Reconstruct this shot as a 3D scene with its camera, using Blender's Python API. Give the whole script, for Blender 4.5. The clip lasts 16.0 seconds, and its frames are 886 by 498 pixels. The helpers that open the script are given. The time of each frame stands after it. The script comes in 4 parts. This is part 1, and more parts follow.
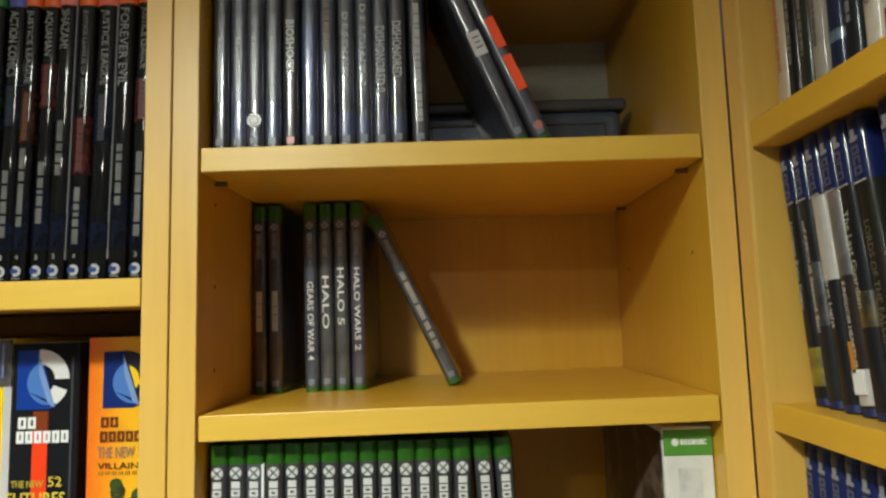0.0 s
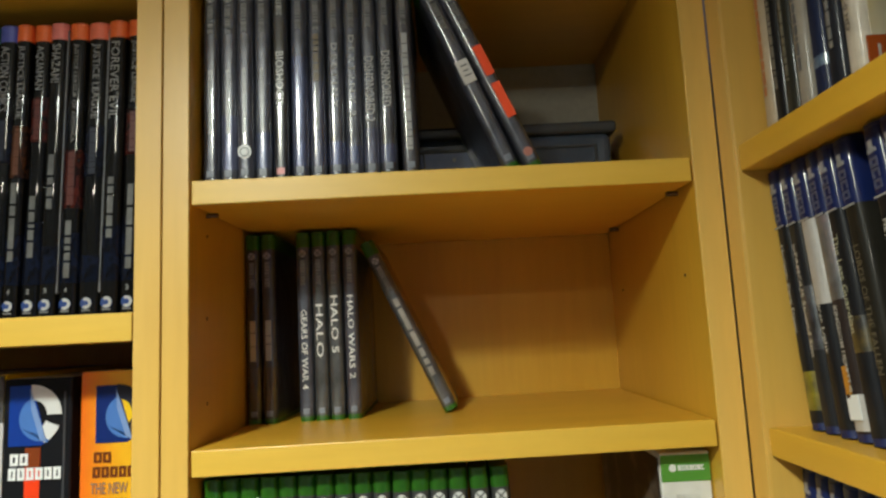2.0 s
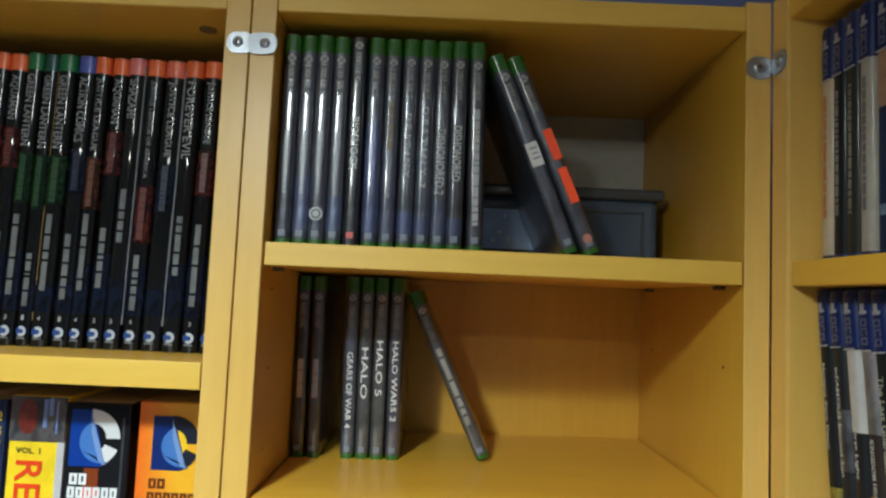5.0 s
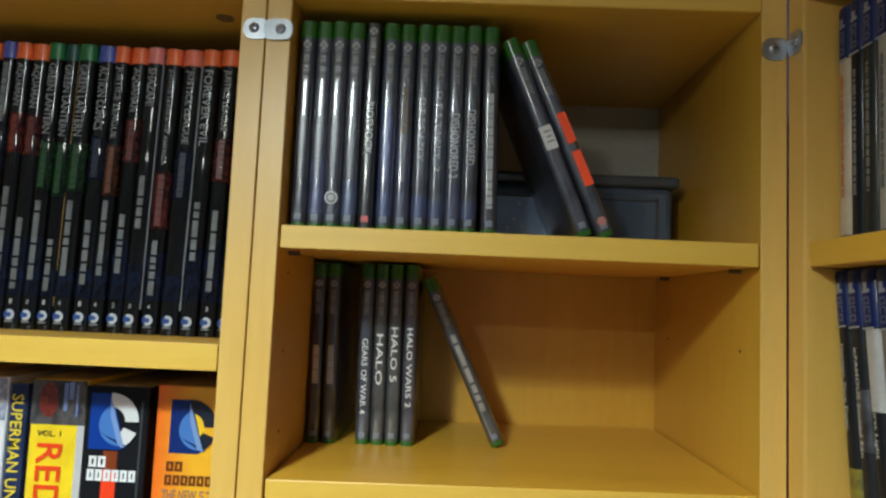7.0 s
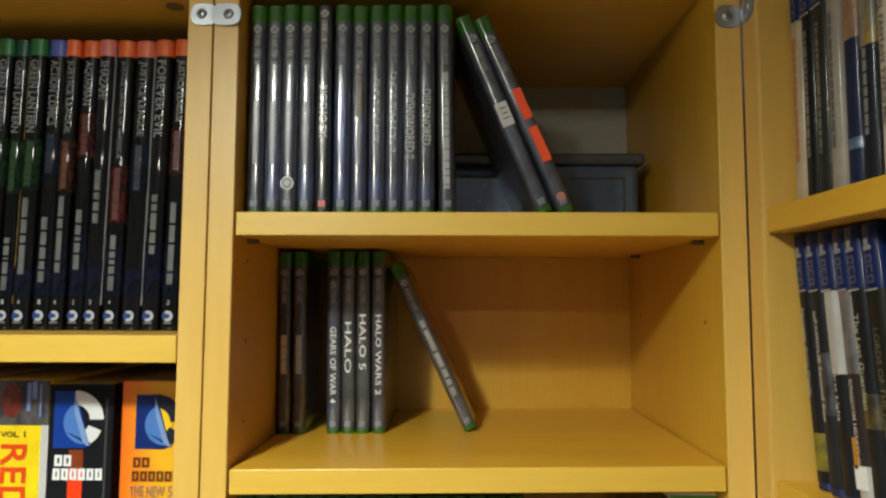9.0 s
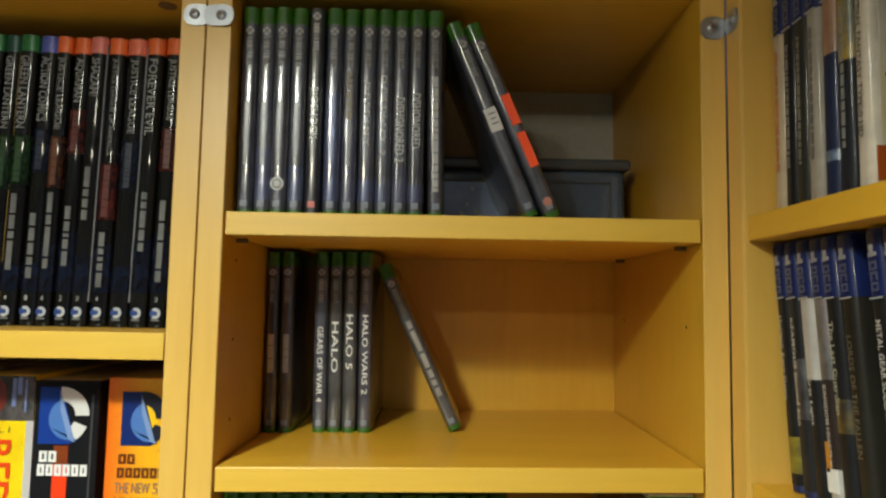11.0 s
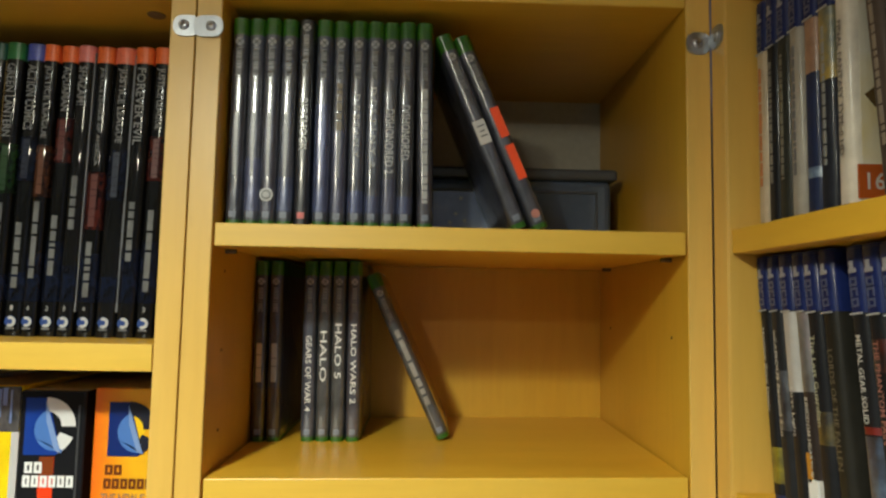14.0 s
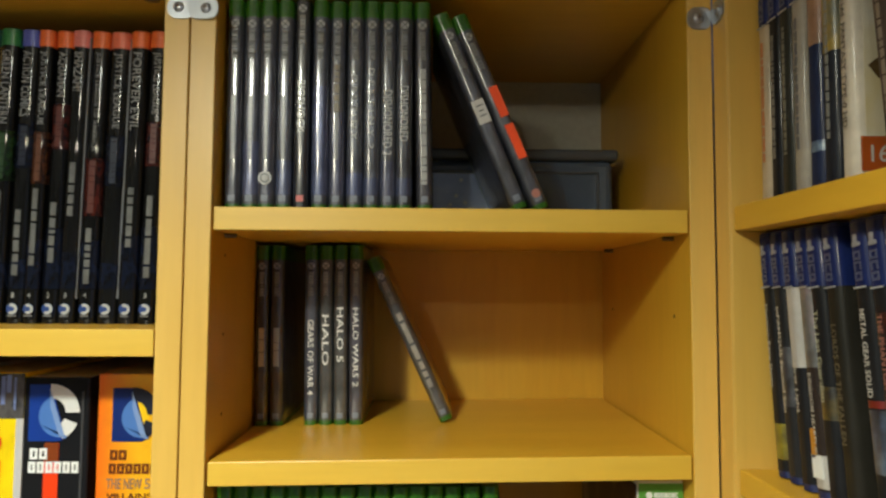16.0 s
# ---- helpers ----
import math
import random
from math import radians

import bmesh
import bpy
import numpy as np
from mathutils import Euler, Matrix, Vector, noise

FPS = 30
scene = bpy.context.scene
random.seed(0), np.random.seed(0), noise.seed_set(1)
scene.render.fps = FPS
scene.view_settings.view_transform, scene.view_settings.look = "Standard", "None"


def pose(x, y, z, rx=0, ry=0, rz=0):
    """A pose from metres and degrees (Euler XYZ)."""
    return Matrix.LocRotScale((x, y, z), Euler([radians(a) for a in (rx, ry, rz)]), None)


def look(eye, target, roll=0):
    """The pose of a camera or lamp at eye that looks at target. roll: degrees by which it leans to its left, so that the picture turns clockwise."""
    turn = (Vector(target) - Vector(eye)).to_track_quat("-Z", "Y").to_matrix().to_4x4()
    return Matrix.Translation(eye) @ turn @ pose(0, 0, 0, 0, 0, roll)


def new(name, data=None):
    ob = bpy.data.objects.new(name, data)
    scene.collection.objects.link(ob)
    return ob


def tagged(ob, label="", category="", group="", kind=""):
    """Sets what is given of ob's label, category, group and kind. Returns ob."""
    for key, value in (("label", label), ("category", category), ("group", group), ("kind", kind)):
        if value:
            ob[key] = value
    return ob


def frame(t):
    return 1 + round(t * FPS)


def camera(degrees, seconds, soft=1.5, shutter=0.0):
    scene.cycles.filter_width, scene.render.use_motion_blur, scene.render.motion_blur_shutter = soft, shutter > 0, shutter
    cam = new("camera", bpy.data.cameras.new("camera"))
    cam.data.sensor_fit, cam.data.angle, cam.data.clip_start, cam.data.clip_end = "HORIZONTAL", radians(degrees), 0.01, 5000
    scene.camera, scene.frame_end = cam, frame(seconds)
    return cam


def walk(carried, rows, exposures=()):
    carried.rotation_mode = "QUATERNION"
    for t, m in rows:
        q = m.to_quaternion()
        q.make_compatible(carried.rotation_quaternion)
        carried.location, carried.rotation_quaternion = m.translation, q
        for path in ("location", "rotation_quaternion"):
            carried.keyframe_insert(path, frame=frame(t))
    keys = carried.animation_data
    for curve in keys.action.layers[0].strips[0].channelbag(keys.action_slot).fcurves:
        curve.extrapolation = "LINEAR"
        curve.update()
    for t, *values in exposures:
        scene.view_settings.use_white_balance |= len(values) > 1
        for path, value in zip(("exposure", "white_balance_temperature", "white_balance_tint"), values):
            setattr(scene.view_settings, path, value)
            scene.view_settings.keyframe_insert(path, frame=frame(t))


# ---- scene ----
cam = camera(68.53, 16.0, soft=2.4, shutter=0.5)
PATH = [
    (0, (0.1780, -0.4657, 1.6958), (0.1674, 1.5234, 1.9033), -1.63),
    (0.5, (0.1804, -0.4720, 1.6992), (0.1540, 1.5127, 1.9452), -2.02),
    (1, (0.1799, -0.4743, 1.6996), (0.1674, 1.5087, 1.9594), -2.07),
    (1.5, (0.1806, -0.4729, 1.6999), (0.1810, 1.5075, 1.9797), -1.81),
    (2, (0.1828, -0.4661, 1.7051), (0.1799, 1.5177, 1.9592), -2.72),
    (2.3, (0.2030, -0.4760, 1.7340), (0.2440, 1.5080, 1.9830), -2.50),
    (2.5, (0.2238, -0.4828, 1.7321), (0.2253, 1.4792, 2.1199), -2.73),
    (2.7, (0.2190, -0.5010, 1.7470), (0.2380, 1.4610, 2.1350), -2.80),
    (3, (0.2144, -0.5257, 1.7634), (0.1110, 1.4246, 2.1942), 0.23),
    (3.5, (0.1677, -0.5204, 1.7882), (-0.0130, 1.4229, 2.2252), 2.94),
    (4, (0.1474, -0.5200, 1.7954), (0.0305, 1.4440, 2.1546), 3.12),
    (4.5, (0.1415, -0.5189, 1.7943), (0.0818, 1.4556, 2.1068), 2.40),
    (5, (0.1362, -0.4970, 1.7874), (0.1366, 1.4976, 1.9341), 2.46),
    (7.5, (0.1367, -0.4983, 1.7670), (0.0519, 1.4930, 1.9333), 2.42),
    (8, (0.1252, -0.5032, 1.7628), (-0.0658, 1.4789, 1.9497), 2.30),
    (8.5, (0.1512, -0.4843, 1.7621), (0.0788, 1.5083, 1.9190), 1.08),
    (9, (0.1647, -0.4908, 1.7583), (0.1374, 1.5032, 1.9105), 0.19),
    (11.5, (0.1655, -0.4981, 1.7608), (0.1810, 1.4960, 1.9147), 1.05),
    (12, (0.1682, -0.4992, 1.7642), (0.1938, 1.4937, 1.9304), 0.62),
    (12.5, (0.1690, -0.5028, 1.7674), (0.2030, 1.4884, 1.9518), 0.69),
    (13, (0.1617, -0.5046, 1.7679), (0.1827, 1.4865, 1.9552), 1.05),
    (13.5, (0.1602, -0.5048, 1.7666), (0.1917, 1.4881, 1.9309), 1.35),
    (14, (0.1630, -0.5020, 1.7677), (0.2141, 1.4912, 1.9240), 1.08),
    (14.5, (0.1631, -0.4994, 1.7647), (0.2186, 1.4948, 1.9075), 1.23),
    (15, (0.1655, -0.5019, 1.7658), (0.2149, 1.4922, 1.9106), 0.86),
    (15.5, (0.1680, -0.4940, 1.7635), (0.2516, 1.5016, 1.8670), 0.41),
    (16, (0.1650, -0.4992, 1.7633), (0.2079, 1.4969, 1.8798), 0.32),
]
walk(cam, [(t, look(eye, target, roll)) for t, eye, target, roll in PATH],
     [(0, -0.25, 5800, 9), (2, -0.24, 5850, 9), (3, -0.13, 5700, 11), (3.5, -0.15, 5450, 12), (4.5, -0.17, 5150, 9), (7.5, -0.23, 5250, 9), (8.5, -0.22, 5500, 9), (9, -0.15, 5800, 10), (12, -0.15, 6000, 9), (16, -0.15, 6100, 9)])
# ---------------------------------------------------------------- light
world = bpy.data.worlds.new("room_dark")
scene.world = world
world.use_nodes = True
world.node_tree.nodes["Background"].inputs[0].default_value = (0.5, 0.55, 0.7, 1)
world.node_tree.nodes["Background"].inputs[1].default_value = 0.012


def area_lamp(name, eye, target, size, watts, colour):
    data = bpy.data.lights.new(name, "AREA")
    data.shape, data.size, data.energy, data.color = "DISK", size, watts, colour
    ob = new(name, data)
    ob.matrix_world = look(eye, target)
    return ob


spot = bpy.data.lights.new("ceiling_lamp_near", "SPOT")
spot.energy, spot.color, spot.shadow_soft_size = 115.0, (0.985, 1.0, 0.81), 0.034
spot.spot_size, spot.spot_blend = radians(160), 1.0
new("ceiling_lamp_near", spot).matrix_world = look((-0.17, -0.74, 2.170), (-0.17, -0.75, 1.2))
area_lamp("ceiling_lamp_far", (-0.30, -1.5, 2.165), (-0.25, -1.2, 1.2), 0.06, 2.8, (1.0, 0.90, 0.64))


# Added fill below the near lamp, to brighten the ceiling and upper shelves.
fill_light = bpy.data.lights.new("ceiling_fill_light", "POINT")
fill_light.energy, fill_light.shadow_soft_size, fill_light.color = 3.0, 0.03, (1.0, 0.92, 0.66)
new("ceiling_fill_light", fill_light).location = (-0.17, -0.74, 2.110)


# ---------------------------------------------------------------- materials
def nodes_of(name):
    m = bpy.data.materials.new(name)
    m.use_nodes = True
    t = m.node_tree
    return m, t, t.nodes["Principled BSDF"]


def noise_node(t, scale, detail=4.0, stretch=(1, 1, 1), rough=0.55):
    co = t.nodes.new("ShaderNodeTexCoord")
    mp = t.nodes.new("ShaderNodeMapping")
    mp.inputs["Scale"].default_value = stretch
    t.links.new(co.outputs["Object"], mp.inputs["Vector"])
    n = t.nodes.new("ShaderNodeTexNoise")
    n.inputs["Scale"].default_value = scale
    n.inputs["Detail"].default_value = detail
    n.inputs["Roughness"].default_value = rough
    t.links.new(mp.outputs["Vector"], n.inputs["Vector"])
    return n


def ramp_node(t, src, stops):
    r = t.nodes.new("ShaderNodeValToRGB")
    e = r.color_ramp.elements
    while len(e) < len(stops):
        e.new(0.5)
    for el, (p, c) in zip(e, stops):
        el.position, el.color = p, (*c, 1)
    t.links.new(src, r.inputs[0])
    return r


def mix_node(t, kind, fac, a, b):
    n = t.nodes.new("ShaderNodeMix")
    n.data_type, n.blend_type = "RGBA", kind
    if isinstance(fac, float):
        n.inputs[0].default_value = fac
    else:
        t.links.new(fac, n.inputs[0])
    t.links.new(a, n.inputs[6])
    t.links.new(b, n.inputs[7])
    return n.outputs[2]


def bump_to(t, bsdf, src, strength, dist):
    b = t.nodes.new("ShaderNodeBump")
    b.inputs["Strength"].default_value, b.inputs["Distance"].default_value = strength, dist
    t.links.new(src, b.inputs["Height"])
    t.links.new(b.outputs["Normal"], bsdf.inputs["Normal"])


def wood(name, stretch, light, dark):
    """Lacquered birch veneer: soft cloudy figure and fine pores along the grain."""
    m, t, b = nodes_of(name)
    cloud = noise_node(t, 9.0, 5.0, stretch, 0.6)
    fine = noise_node(t, 160.0, 3.0, stretch)
    r1 = ramp_node(t, cloud.outputs[0], [(0.32, dark), (0.68, light)])
    r2 = ramp_node(t, fine.outputs[0], [(0.25, (0.92, 0.905, 0.88)), (0.7, (1, 1, 1))])
    t.links.new(mix_node(t, "MULTIPLY", 0.8, r1.outputs[0], r2.outputs[0]), b.inputs["Base Color"])
    rr = ramp_node(t, cloud.outputs[0], [(0.2, (0.36,) * 3), (0.8, (0.5,) * 3)])
    t.links.new(rr.outputs[0], b.inputs["Roughness"])
    b.inputs["Coat Weight"].default_value, b.inputs["Coat Roughness"].default_value = 0.4, 0.36
    bump_to(t, b, fine.outputs[0], 0.12, 0.0004)
    return m


# One birch veneer; shaded panels and lit fronts are put into separate tones.
LIGHT, DARK = (0.785, 0.460, 0.0340), (0.692, 0.367, 0.0170)
WOOD_Z = wood("birch_shaded_upright", (1, 1, 0.1), (0.712, 0.407, 0.0260), (0.612, 0.318, 0.0125))
WOOD_X = wood("birch_along_x", (0.1, 1, 1), LIGHT, DARK)
LIT_Z = wood("birch_lit_upright", (1, 1, 0.1), (0.780, 0.505, 0.1180), (0.700, 0.414, 0.0700))
LIT_X = wood("birch_lit_along_x", (0.1, 1, 1), (0.805, 0.523, 0.0740), (0.695, 0.412, 0.0340))


def paint(name, colour, rough=0.8, grain=60.0, amount=0.06, bump=0.15):
    m, t, b = nodes_of(name)
    n = noise_node(t, grain, 4.0)
    big = noise_node(t, 2.5, 3.0)
    lo = tuple(c * (1 - amount) for c in colour)
    hi = tuple(min(1, c * (1 + amount)) for c in colour)
    r1 = ramp_node(t, n.outputs[0], [(0.3, lo), (0.7, hi)])
    r2 = ramp_node(t, big.outputs[0], [(0.3, (0.93,) * 3), (0.7, (1,) * 3)])
    t.links.new(mix_node(t, "MULTIPLY", 1.0, r1.outputs[0], r2.outputs[0]), b.inputs["Base Color"])
    b.inputs["Roughness"].default_value = rough
    bump_to(t, b, n.outputs[0], bump, 0.001)
    return m


WALL = paint("lavender_wall_paint", (0.33, 0.40, 0.74), 0.85)
CEIL = paint("ceiling_paint", (0.86, 0.86, 0.86), 0.9)
# Unseen floor and far walls, toned to bounce light onto the ceiling.
PLASTER = paint("far_wall_paint", (0.46, 0.45, 0.42), 0.9)
FLOOR = paint("floor_bounce", (0.62, 0.58, 0.51), 0.95, 300.0, 0.25, 0.6)
CARD = paint("cardboard", (0.46, 0.31, 0.15), 0.8, 90.0, 0.08)
GREYBOARD = paint("grey_hardboard", (0.50, 0.50, 0.44), 0.8, 140.0, 0.06)
PAGES = paint("paper_edges", (0.42, 0.39, 0.33), 0.85, 220.0, 0.12)
_print = {}


def ink(colour, rough=0.3, coat=0.0, blotch=0.0, coat_rough=0.12, metal=0.0, spec=0.5, wrinkle=0.09):
    """Printed card or paper. coat: a clear film over the print."""
    key = (colour, rough, coat, blotch, coat_rough, metal, spec, wrinkle)
    if key not in _print:
        m, t, b = nodes_of("print")
        n = noise_node(t, 45.0, 4.0)
        k = 0.04 + blotch
        r = ramp_node(t, n.outputs[0], [(0.3, tuple(c * (1 - k) for c in colour)), (0.7, tuple(min(1, c * (1 + k)) for c in colour))])
        t.links.new(r.outputs[0], b.inputs["Base Color"])
        b.inputs["Roughness"].default_value = rough
        b.inputs["Coat Weight"].default_value = coat
        b.inputs["Metallic"].default_value = metal
        b.inputs["Specular IOR Level"].default_value = spec * (1 - coat) if metal == 0 else spec
        b.inputs["Coat IOR"].default_value = 1.5 if metal == 0 else 1.7
        b.inputs["Coat Roughness"].default_value = coat_rough
        w = noise_node(t, 55.0 if wrinkle < 0.2 else 130.0, 3.0, (1, 1, 0.4))
        bump_to(t, b, w.outputs[0], wrinkle, 0.0012)
        _print[key] = m
    return _print[key]


def art(colours, scale=30.0, stretch=(1, 1, 1), coat=0.8):
    """Cover picture reduced to soft patches of its colours."""
    m, t, b = nodes_of("cover_art")
    n = noise_node(t, scale, 3.0, stretch)
    k = len(colours)
    r = ramp_node(t, n.outputs[0], [(0.3 + 0.4 * i / max(1, k - 1), c) for i, c in enumerate(colours)])
    t.links.new(r.outputs[0], b.inputs["Base Color"])
    b.inputs["Roughness"].default_value = 0.35
    b.inputs["Coat Weight"].default_value, b.inputs["Coat Roughness"].default_value = coat, 0.15
    return m


def plastic(name, colour, rough=0.25, transmission=0.0, alpha=1.0):
    m, t, b = nodes_of(name)
    n = noise_node(t, 120.0, 2.0)
    r = ramp_node(t, n.outputs[0], [(0.3, tuple(c * 0.9 for c in colour)), (0.7, colour)])
    t.links.new(r.outputs[0], b.inputs["Base Color"])
    b.inputs["Roughness"].default_value = rough
    b.inputs["Transmission Weight"].default_value = transmission
    b.inputs["Alpha"].default_value = alpha
    return m


GREEN = plastic("green_case_plastic", (0.030, 0.115, 0.008), 0.3)
BLUE = plastic("blue_case_plastic", (0.008, 0.016, 0.085), 0.5)
BLACKP = plastic("black_case_plastic", (0.02, 0.02, 0.022), 0.3)
TUB = plastic("smoky_tub_plastic", (0.10, 0.14, 0.215), 0.12, 0.2)
TUBRIM = plastic("smoky_tub_rim", (0.075, 0.085, 0.10), 0.3)


def metal(name, colour, rough):
    m, t, b = nodes_of(name)
    n = noise_node(t, 500.0, 3.0, (1, 1, 0.15))
    b.inputs["Base Color"].default_value = (*colour, 1)
    b.inputs["Metallic"].default_value = 1.0
    r = ramp_node(t, n.outputs[0], [(0.3, (rough * 0.7,) * 3), (0.7, (rough * 1.3,) * 3)])
    t.links.new(r.outputs[0], b.inputs["Roughness"])
    return m


STEEL = metal("zinc_steel", (0.46, 0.49, 0.54), 0.42)
SCREW = metal("screw_steel", (0.45, 0.46, 0.5), 0.35)
PIN = ink((0.13, 0.085, 0.045), 0.5)
DARKHOLE = ink((0.12, 0.07, 0.03), 0.8)
WHITE = ink((0.80, 0.80, 0.78), 0.4)
SILVER = ink((0.36, 0.36, 0.36), 0.4)
DIM = ink((0.15, 0.15, 0.155), 0.4)


# ---------------------------------------------------------------- mesh helpers
def link_bm(name, bm, mat, parent=None, label="", smooth=False):
    me = bpy.data.meshes.new(name)
    bm.to_mesh(me)
    bm.free()
    me.materials.append(mat)
    if smooth:
        for p in me.polygons:
            p.use_smooth = True
    ob = new(name, me)
    if parent is not None:
        ob.parent = parent
    if label:
        ob["label"] = label
    return ob


def part(name, bm, mat, parent, label="", smooth=False):
    return link_bm(name, bm, mat, parent, label, smooth)


def box(x0, x1, y0, y1, z0, z1, bevel=0.0, seg=2, bm=None):
    b = bmesh.new()
    r = bmesh.ops.create_cube(b, size=1.0, matrix=Matrix.LocRotScale(((x0 + x1) / 2, (y0 + y1) / 2, (z0 + z1) / 2), None, (x1 - x0, y1 - y0, z1 - z0)))
    if bevel:
        bmesh.ops.bevel(b, geom=b.edges[:], offset=bevel, segments=seg, affect="EDGES", profile=0.5)
    if bm is None:
        return b
    join(bm, b)
    return bm


def join(bm, other):
    me = bpy.data.meshes.new("tmp")
    other.to_mesh(me)
    other.free()
    bm.from_mesh(me)
    bpy.data.meshes.remove(me)


def prism(profile, z0, z1):
    """A column with the given outline (x, y), going anticlockwise seen from above."""
    bm = bmesh.new()
    lo = [bm.verts.new((x, y, z0)) for x, y in profile]
    hi = [bm.verts.new((x, y, z1)) for x, y in profile]
    n = len(profile)
    bm.faces.new(lo[::-1])
    bm.faces.new(hi)
    for i in range(n):
        bm.faces.new((lo[i], lo[(i + 1) % n], hi[(i + 1) % n], hi[i]))
    return bm


def rounded_front(t, d, r, grow=0.0, seg=6, deep=1.0):
    """Outline of a thin case with its two spine edges rounded."""
    x0, x1, y0, y1 = -grow, t + grow, -grow, d + grow
    r += grow
    q = r * deep
    pts = [(x1, y1), (x0, y1)]
    for k in range(seg + 1):
        a = math.pi + (math.pi / 2) * k / seg
        pts.append((x0 + r + r * math.cos(a), y0 + q + q * math.sin(a)))
    for k in range(seg + 1):
        a = 1.5 * math.pi + (math.pi / 2) * k / seg
        pts.append((x1 - r + r * math.cos(a), y0 + q + q * math.sin(a)))
    return pts


def smooth_by_angle(ob, deg=40):
    me = ob.data
    for p in me.polygons:
        p.use_smooth = True
    bm = bmesh.new()
    bm.from_mesh(me)
    for e in bm.edges:
        if len(e.link_faces) == 2 and e.calc_face_angle(0) > radians(deg):
            e.smooth = False
    bm.to_mesh(me)
    bm.free()
    return ob


def disc(cx, cy, cz, r, n=20, h=0.0003, axis="Y"):
    bm = bmesh.new()
    rot = Euler((radians(90), 0, 0)).to_matrix().to_4x4() if axis == "Y" else Euler((0, radians(90), 0)).to_matrix().to_4x4() if axis == "X" else Matrix()
    bmesh.ops.create_cone(bm, cap_ends=True, segments=n, radius1=r, radius2=r, depth=h, matrix=Matrix.Translation((cx, cy, cz)) @ rot)
    return bm


_text = {}


def text_bm(body, length, height, m):
    """Lettering with the built-in font, stretched to length x height and centred, then set by m."""
    if body not in _text:
        cu = bpy.data.curves.new("lettering", "FONT")
        cu.body, cu.size, cu.resolution_u, cu.offset = body, 1.0, 2, 0.010
        tmp = new("lettering", cu)
        bpy.context.view_layer.update()
        me = bpy.data.meshes.new_from_object(tmp.evaluated_get(bpy.context.evaluated_depsgraph_get()))
        bpy.data.objects.remove(tmp)
        _text[body] = me
    bm = bmesh.new()
    bm.from_mesh(_text[body])
    xs, ys = [v.co.x for v in bm.verts], [v.co.y for v in bm.verts]
    sx, sy = length / (max(xs) - min(xs)), height / (max(ys) - min(ys))
    mid = Vector(((max(xs) + min(xs)) / 2, (max(ys) + min(ys)) / 2, 0))
    bmesh.ops.transform(bm, matrix=m @ Matrix.Diagonal((sx, sy, 1, 1)) @ Matrix.Translation(-mid), verts=bm.verts)
    return bm


DOWN = Matrix(((0, 1, 0, 0), (0, 0, -1, 0), (-1, 0, 0, 0), (0, 0, 0, 1)))
FACE = Matrix(((1, 0, 0, 0), (0, 0, -1, 0), (0, 1, 0, 0), (0, 0, 0, 1)))


def spine_text(parent, body, x, z, length, height, mat, y=-0.0012, name="title"):
    part(name, text_bm(body, length, height, Matrix.Translation((x, y, z)) @ DOWN), mat, parent)


def face_text(parent, body, x, z, length, height, mat, y=-0.0012, name="title"):
    part(name, text_bm(body, length, height, Matrix.Translation((x, y, z)) @ FACE), mat, parent)


def spine_bars(parent, x, z_top, z_bot, width, mat, n, y=-0.0009, seed=0, name="title_print", gap=0.0007):
    """Lettering too small to read, as short plain bars."""
    rnd = random.Random(seed)
    bm = bmesh.new()
    cuts = sorted(rnd.uniform(0.25, 1.0) for _ in range(n))
    total = sum(cuts)
    z = z_top
    for c in rnd.sample(cuts, n):
        h = (z_top - z_bot) * c / total
        box(x - width / 2, x + width / 2, y, y + 0.0006, z - h + gap, z, bm=bm)
        z -= h
    tagged(part(name, bm, mat, parent), kind="stuff")


def hollow_glyph(bm, u0, u1, v0, v1, w, y, y1, down, kind):
    """One plain letter-sized shape: a ring of four bars, some with a side left out. u runs along the line, v across it."""
    bars = [(u0, u1, v1 - w, v1), (u0, u1, v0, v0 + w), (u0, u0 + w, v0 + w, v1 - w)]
    if kind != 1:
        bars.append((u1 - w, u1, v0 + w, v1 - w))
    if kind == 2:
        bars = [(u0, u0 + w, v0, v1), (u1 - w, u1, v0, v1), ((u0 + u1 - w) / 2, (u0 + u1 + w) / 2, v0, v1)]
    if kind == 3:
        bars = [((u0 + u1 - w) / 2, (u0 + u1 + w) / 2, v0, v1)]
    for a, b, c, d in bars:
        if down:
            box(c, d, y, y1, -b, -a, bm=bm)
        else:
            box(a, b, y, y1, c, d, bm=bm)


def glyph_row(parent, x, z, length, height, mat, kinds, down=False, y=-0.0010, name="publisher_print", weight=0.24):
    """A brand name as a row of plain hollow shapes. x, z: the start of the line; down: it runs down a spine."""
    bm = bmesh.new()
    step = length / len(kinds)
    for k, kind in enumerate(kinds):
        narrow = 0.32 if kind == 3 else 0.0
        u0, u1 = (k + 0.08 + narrow) * step, (k + 0.90 - narrow) * step
        hollow_glyph(bm, u0, u1, -height / 2, height / 2, weight * height, y, y + 0.0005, down, kind)
    bmesh.ops.translate(bm, verts=bm.verts, vec=(x, 0, z))
    tagged(part(name, bm, mat, parent), kind="stuff")


# ---------------------------------------------------------------- room
def structure(name, bm, mat, label, category):
    return tagged(link_bm(name, bm, mat), label, category, "", "structure")


